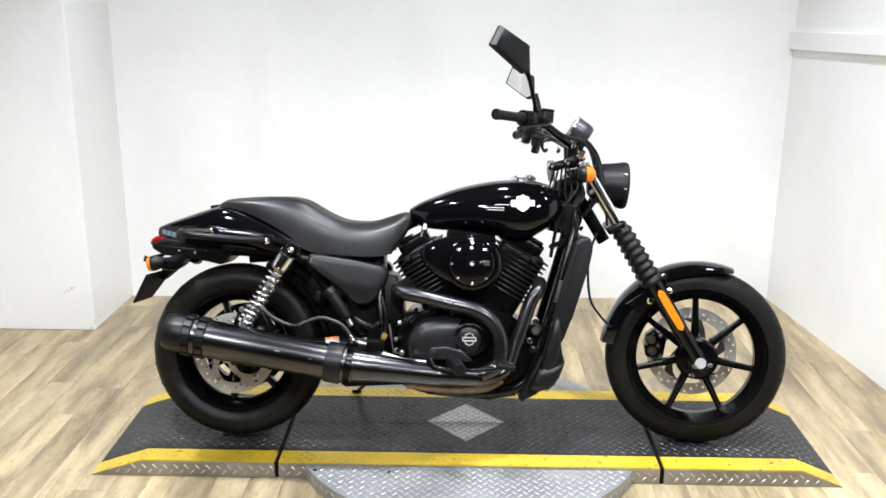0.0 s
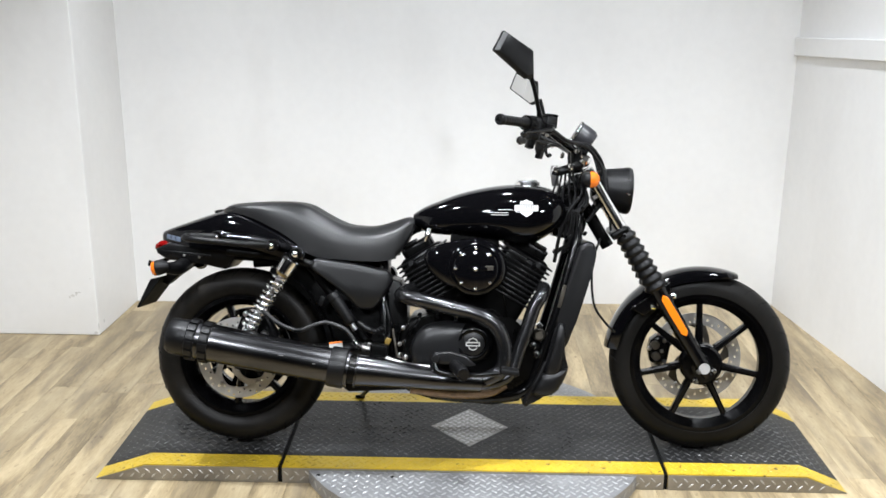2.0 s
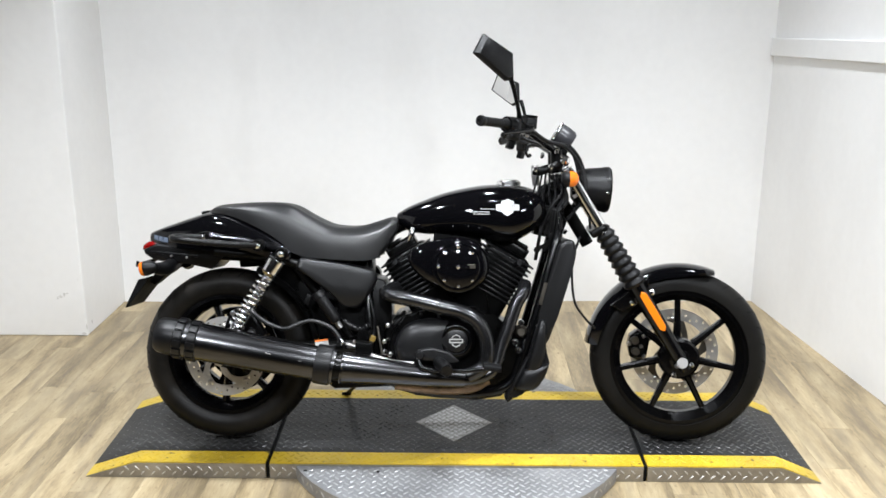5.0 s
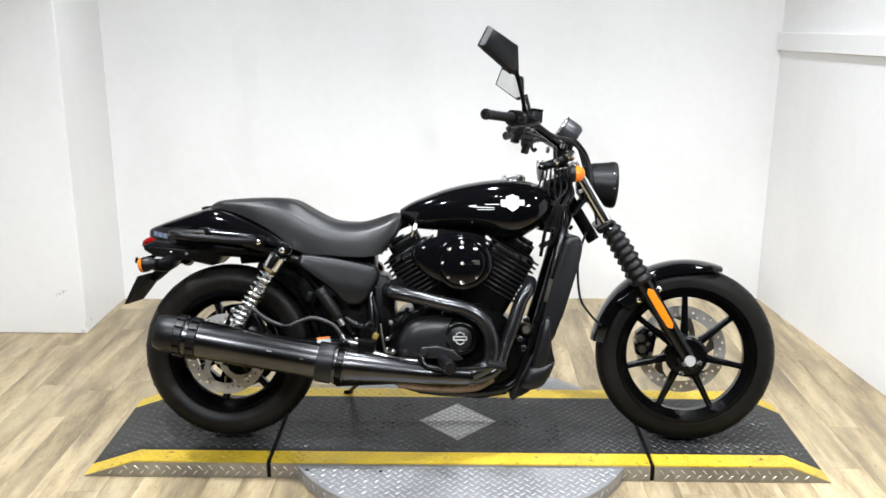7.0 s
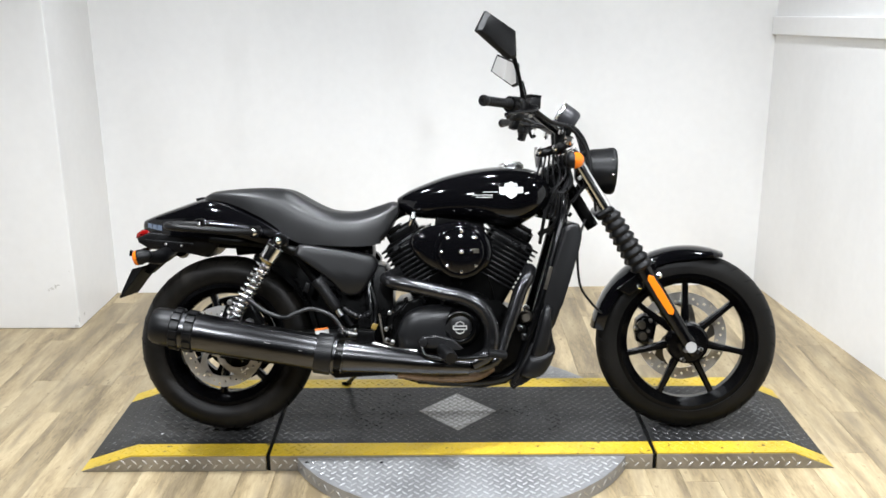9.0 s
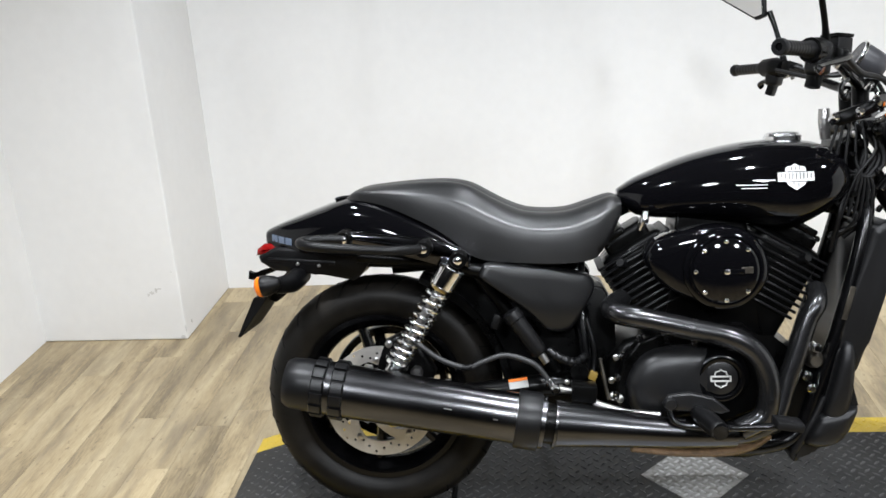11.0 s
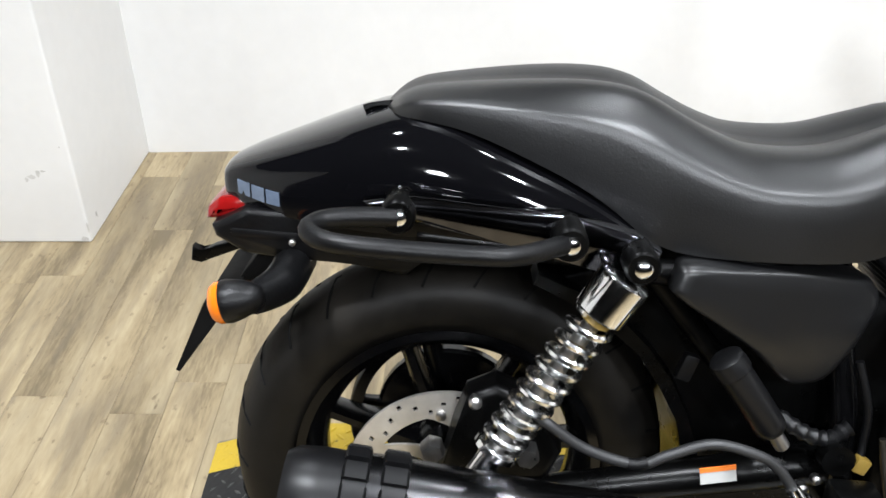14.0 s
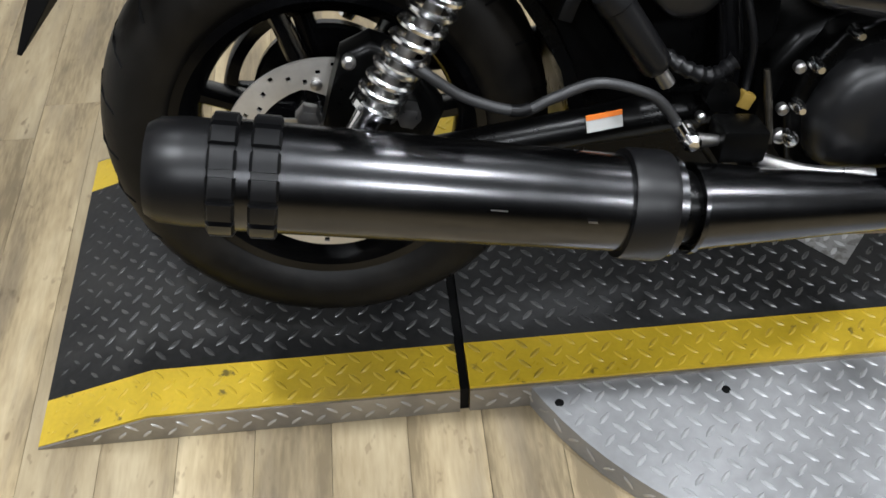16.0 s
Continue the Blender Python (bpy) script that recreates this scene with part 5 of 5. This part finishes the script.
part("conduit", tube([(0.492, -0.13, 0.487), (0.506, -0.14, 0.43), (0.507, -0.14, 0.385), (0.5, -0.15, 0.35)], 0.005, 10), PLASTIC, bike, "grey plastic conduit")
part("hose_clip", box((0.018, 0.014, 0.034), (0.29, -0.14, 0.485), (0, 20, 0), bevel=0.004), PLASTIC, bike)
part("hose_end", tube([(0.402, -0.213, 0.37), (0.412, -0.215, 0.355), (0.417, -0.215, 0.345)], 0.008, 10), CHROME, bike, "chrome hose fitting")
part("banjo_bolt", bolt((0.418, -0.22, 0.35), -V, 0.011, 0.012), CHROME, bike, "bright banjo bolt")
part("hose_fitting", tube([(0.418, -0.215, 0.35), (0.44, -0.212, 0.345), (0.455, -0.21, 0.343)], [0.009, 0.008, 0.006], 10), STEEL, bike, "steel hose fitting")
part("warning_tag", box((0.043, 0.002, 0.017), (0.337, -0.15, 0.342), (0, -8, 0)), WHITE, bike, "white warning sticker", 0)
part("warning_tag_edge", box((0.043, 0.0024, 0.006), (0.3355, -0.1505, 0.353), (0, -8, 0)), TAG, bike, "orange sticker edge", 0)
part("master_cylinder", box((0.055, 0.05, 0.04), (0.48, -0.2, 0.338), (0, 5, 0), bevel=0.006), FLAT, bike, "black rear master cylinder")
part("brake_switch", tube([(0.519, -0.16, 0.402), (0.526, -0.165, 0.36), (0.535, -0.17, 0.31)], [0.004, 0.005, 0.0035], 10), DULL, bike, "steel brake switch")
part("pushrod", tube([(0.5, -0.215, 0.318), (0.52, -0.216, 0.31), (0.57, -0.22, 0.296), (0.64, -0.225, 0.29)], 0.009, 10), STEEL, bike, "steel brake pushrod")
part("connector_plug", lathe([(0.0, 0.012), (0.02, 0.01), (0.021, -0.01)], (0.473, -0.15, 0.37), -V, 18), FLAT, bike)
for u, w, r in ((0.553, 0.406, 0.007), (0.542, 0.354, 0.007), (0.545, 0.318, 0.009), (0.56, 0.312, 0.009), (0.43, 0.338, 0.008), (0.445, 0.352, 0.006)):
    part("small_bolt", bolt((u, -0.17, w), -V, r, 0.006), STEEL, bike)
part("yellow_connector", box((0.018, 0.014, 0.02), (0.503, -0.15, 0.36), (0, 25, 0), bevel=0.003), BRASS, bike, "yellow plastic connector")
part("foot_peg", tube([(0.715, -0.2, 0.3), (0.72, -0.25, 0.3), (0.733, -0.29, 0.296), (0.745, -0.335, 0.291), (0.746, -0.338, 0.291)], [0.013, 0.019, 0.021, 0.02, 0.012], 18, 4), PLASTIC, bike, "black rubber foot peg")
part("peg_bracket", slab([(0.643, 0.32), (0.655, 0.34), (0.7, 0.345), (0.75, 0.333), (0.784, 0.303), (0.765, 0.298), (0.71, 0.305), (0.66, 0.303)], -0.228, -0.244, 0.006), GREY, bike, "dark grey peg bracket")
part("bracket_pivot", lathe([(0.0, 0.012), (0.011, 0.011), (0.014, 0.006), (0.015, -0.01)], (0.66, -0.244, 0.322), -V, 20), GREY, bike)
part("brake_pedal", tube([(0.655, -0.25, 0.31), (0.668, -0.258, 0.285), (0.71, -0.265, 0.277), (0.78, -0.28, 0.279), (0.84, -0.295, 0.286), (0.875, -0.305, 0.292)], [0.007, 0.007, 0.007, 0.007, 0.008, 0.009], 12), SATIN, bike, "black brake pedal arm")
part("pedal_pad", box((0.055, 0.055, 0.018), (0.885, -0.31, 0.298), (0, 8, 0), bevel=0.005), BOOT, bike, "black rubber pedal pad")
part("radiator", slab([(1.105, 0.665), (1.13, 0.684), (1.155, 0.68), (1.163, 0.65), (1.148, 0.575), (1.08, 0.36), (1.052, 0.35), (1.027, 0.375)], -0.135, 0.135, 0.016, 5, 3), DENIM, bike, "dark grey radiator shroud")
guard = part("radiator_guard", slab([(1.026, 0.372), (1.04, 0.418), (1.058, 0.428), (1.071, 0.415), (1.066, 0.383), (1.07, 0.323), (1.079, 0.286), (1.078, 0.27), (1.051, 0.208), (1.015, 0.187), (0.975, 0.184), (0.955, 0.154), (0.943, 0.152), (0.937, 0.173), (0.978, 0.237), (1.007, 0.298)], -0.135, 0.135, 0.012, 4, 3), DENIM, bike, "dark grey lower radiator guard")
for s in (-1, 1):
    for lobe in ([(1.03, 0.365), (1.043, 0.416), (1.057, 0.425), (1.068, 0.408), (1.066, 0.33), (1.052, 0.262), (1.024, 0.238), (1.004, 0.262), (1.016, 0.31)], [(0.995, 0.262), (1.03, 0.27), (1.073, 0.28), (1.074, 0.264), (1.048, 0.21), (1.012, 0.19), (0.98, 0.19), (0.965, 0.2), (0.978, 0.232)]):
        part("guard_bulge", pad(lobe, [(v * s, k) for v, k in ((0.125, 0.98), (0.14, 1.0), (0.152, 0.93), (0.16, 0.75), (0.163, 0.45), (0.164, 0.15))]), DENIM, guard, "", 60)
part("guard_rib", tube([(0.945, -0.13, 0.175), (0.98, -0.132, 0.235), (1.01, -0.132, 0.3)], [0.008, 0.011, 0.008], 12), DENIM, bike)
for u, w in ((0.985, 0.416), (0.966, 0.353), (0.976, 0.325)):
    part("guard_bolt", bolt((u, -0.15, w), -V, 0.011, 0.012), CHROME, bike, "bright bolt head")
part("mount_block", lathe([(0.0, 0.022), (0.012, 0.022), (0.017, 0.014), (0.021, 0.0), (0.021, -0.02)], (0.985, -0.13, 0.385), -V, 20), DULL, bike, "bare cast mount")
part("frame_label", box((0.012, 0.003, 0.075), (1.056, -0.1375, 0.51), (0, 14.7, 0), bevel=0.001, segments=1), DULL, bike, "worn label strip")
bm = bmesh.new()
for k in range(16):
    box((0.004, 0.21, 0.006), (1.14 - 0.0046 * k, 0, 0.63 - k * 0.0155), (0, 20, 0), bm)
part("radiator_core", bm, FLAT, bike)
part("belly_pan", slab([(0.6, 0.205), (0.955, 0.195), (0.925, 0.165), (0.84, 0.15), (0.64, 0.165)], -0.11, 0.11, 0.01), FLAT, bike)
part("horn_cable", tube([(1.18, -0.09, 0.695), (1.155, -0.1, 0.61), (1.16, -0.11, 0.49), (1.195, -0.1, 0.43), (1.235, -0.08, 0.39)], 0.004, 8), BOOT, bike, "thin black cable")
stand = part("side_stand", tube([(0.44, 0.12, 0.2), (0.41, 0.22, 0.135), (0.365, 0.345, 0.078)], [0.012, 0.008, 0.007], 12), FLAT, bike, "black side stand leg")
part("stand_foot", lathe([(0.0, -0.006), (0.018, -0.006), (0.018, 0.004), (0.0, 0.006)], (0.36, 0.355, 0.0745), (0, 0.217, 0.976), 20), FLAT, stand)
for k, (dv, du) in enumerate(((-0.1, 0), (-0.06, 0.02), (0.04, 0.01), (0.1, 0.0))):
    part("control_cable", tube([(0.99 + du, dv * 2.3, 1.03), (1.06, dv * 1.5, 1.005), (1.15, dv * 0.9, 0.98 + 0.01 * k), (1.19, dv * 0.7, 0.92), (1.195, dv * 0.8, 0.83), (1.14, dv * 0.8, 0.75)], 0.0052, 8, 5), BOOT, bike, "black control cable")
loom = random.Random(5)
for k in range(7):
    a, b, c = (loom.uniform(-0.025, 0.025) for _ in range(3))
    part("wire_loom", tube([(1.1 + a, -0.07 + b, 0.9), (1.115 - b, -0.09 + 0.5 * c, 0.83 + c), (1.07 + c, -0.085 + 0.4 * a, 0.75 + b), (1.085 + 1.6 * a, -0.09 + 0.3 * b, 0.69), (1.05 + b, -0.07, 0.64 + a)], loom.uniform(0.003, 0.006), 8, 5), BOOT, bike, "black wire")

part("main_loom", tube([(1.0, -0.27, 1.03), (1.06, -0.18, 1.0), (1.125, -0.12, 0.985), (1.175, -0.1, 0.93), (1.195, -0.1, 0.85), (1.205, -0.105, 0.78), (1.212, -0.1, 0.72)], [0.006, 0.0065, 0.006, 0.005, 0.0045, 0.004, 0.004], 10, 5), BOOT, bike, "black sheathed wire loom")
for u, w, r in ((1.079, 0.919, 0.011), (1.028, 0.909, 0.011), (1.098, 0.975, 0.007), (1.123, 0.943, 0.017), (1.05, 0.96, 0.007), (1.112, 0.895, 0.006)):
    part("stem_bolt", bolt((u, -0.118, w), (0, -1, 0.35), r, 0.014), CHROME, bike, "bright bolt head")
part("headset_plate", slab([(1.022, 0.9), (1.03, 0.918), (1.085, 0.936), (1.13, 0.95), (1.132, 0.926), (1.085, 0.905), (1.04, 0.892)], -0.112, -0.08, 0.005), FLAT, bike, "black steering head bracket")
part("head_tube_cover", slab([(1.03, 0.7), (1.05, 0.86), (1.1, 0.88), (1.14, 0.74), (1.12, 0.68)], -0.06, 0.06, 0.01), FLAT, bike, "black steering head")
clutter = random.Random(12)
for k in range(12):
    u, w = 1.06 + 0.1 * clutter.random(), 0.7 + 0.19 * clutter.random()
    part("wire_clip", box((0.008 + 0.012 * clutter.random(), 0.012, 0.006 + 0.012 * clutter.random()), (u, -0.085 - 0.03 * clutter.random(), w), (0, 90 * clutter.random(), 0), bevel=0.002, segments=1), (STEEL, FLAT, FLAT, SATIN)[k % 4], bike)
for k in range(6):
    q = 0.012 * k
    part("wire", tube([(1.1 - q, -0.1, 0.9), (1.115 - 1.6 * q, -0.112 + 0.3 * q, 0.84 - q), (1.075 + 0.5 * q, -0.11, 0.78), (1.05 + q, -0.1, 0.7 - 0.4 * q)], 0.0034, 8, 4), BOOT, bike, "thin black wire")
part("plug_cap", tube([(0.63, -0.1, 0.72), (0.625, -0.103, 0.7), (0.616, -0.1, 0.678)], [0.007, 0.0105, 0.005], 14, 4), BRIGHT, bike, "bright spark plug cap")
part("ignition_lock", tube([(1.036, -0.01, 0.93), (1.037, -0.01, 0.9), (1.04, -0.01, 0.862)], [0.012, 0.014, 0.011], 16, 3), STEEL, bike, "bright ignition lock barrel")
part("lever_hook", tube([(1.0, -0.29, 0.985), (0.985, -0.3, 0.975), (0.983, -0.302, 0.958), (0.99, -0.3, 0.947), (0.998, -0.298, 0.952)], [0.004, 0.005, 0.005, 0.005, 0.006], 8, 4), FLAT, bike, "small black hook")

# floor planks last
rng = random.Random(4)
plank_w = 0.107
lengths = {}
for i in range(-17, 25):
    y = -3.0 - rng.random() * 0.9
    while y < 1.62:
        key = round(min(0.915, 1.7 - y), 2) if y > 0.8 else 0.915
        if key not in lengths:
            lengths[key] = part("plank", box((plank_w - 0.0006, key - 0.0006, 0.006), (0, 0, -0.003), bevel=0.0003, segments=1), PLANK, floor, "", 0)
            ob = lengths[key]
        else:
            ob = new("plank", lengths[key].data)
            ob.parent = floor
        ob.matrix_local = pose(i * plank_w + 0.0245, y + key / 2, 0)
        y += key
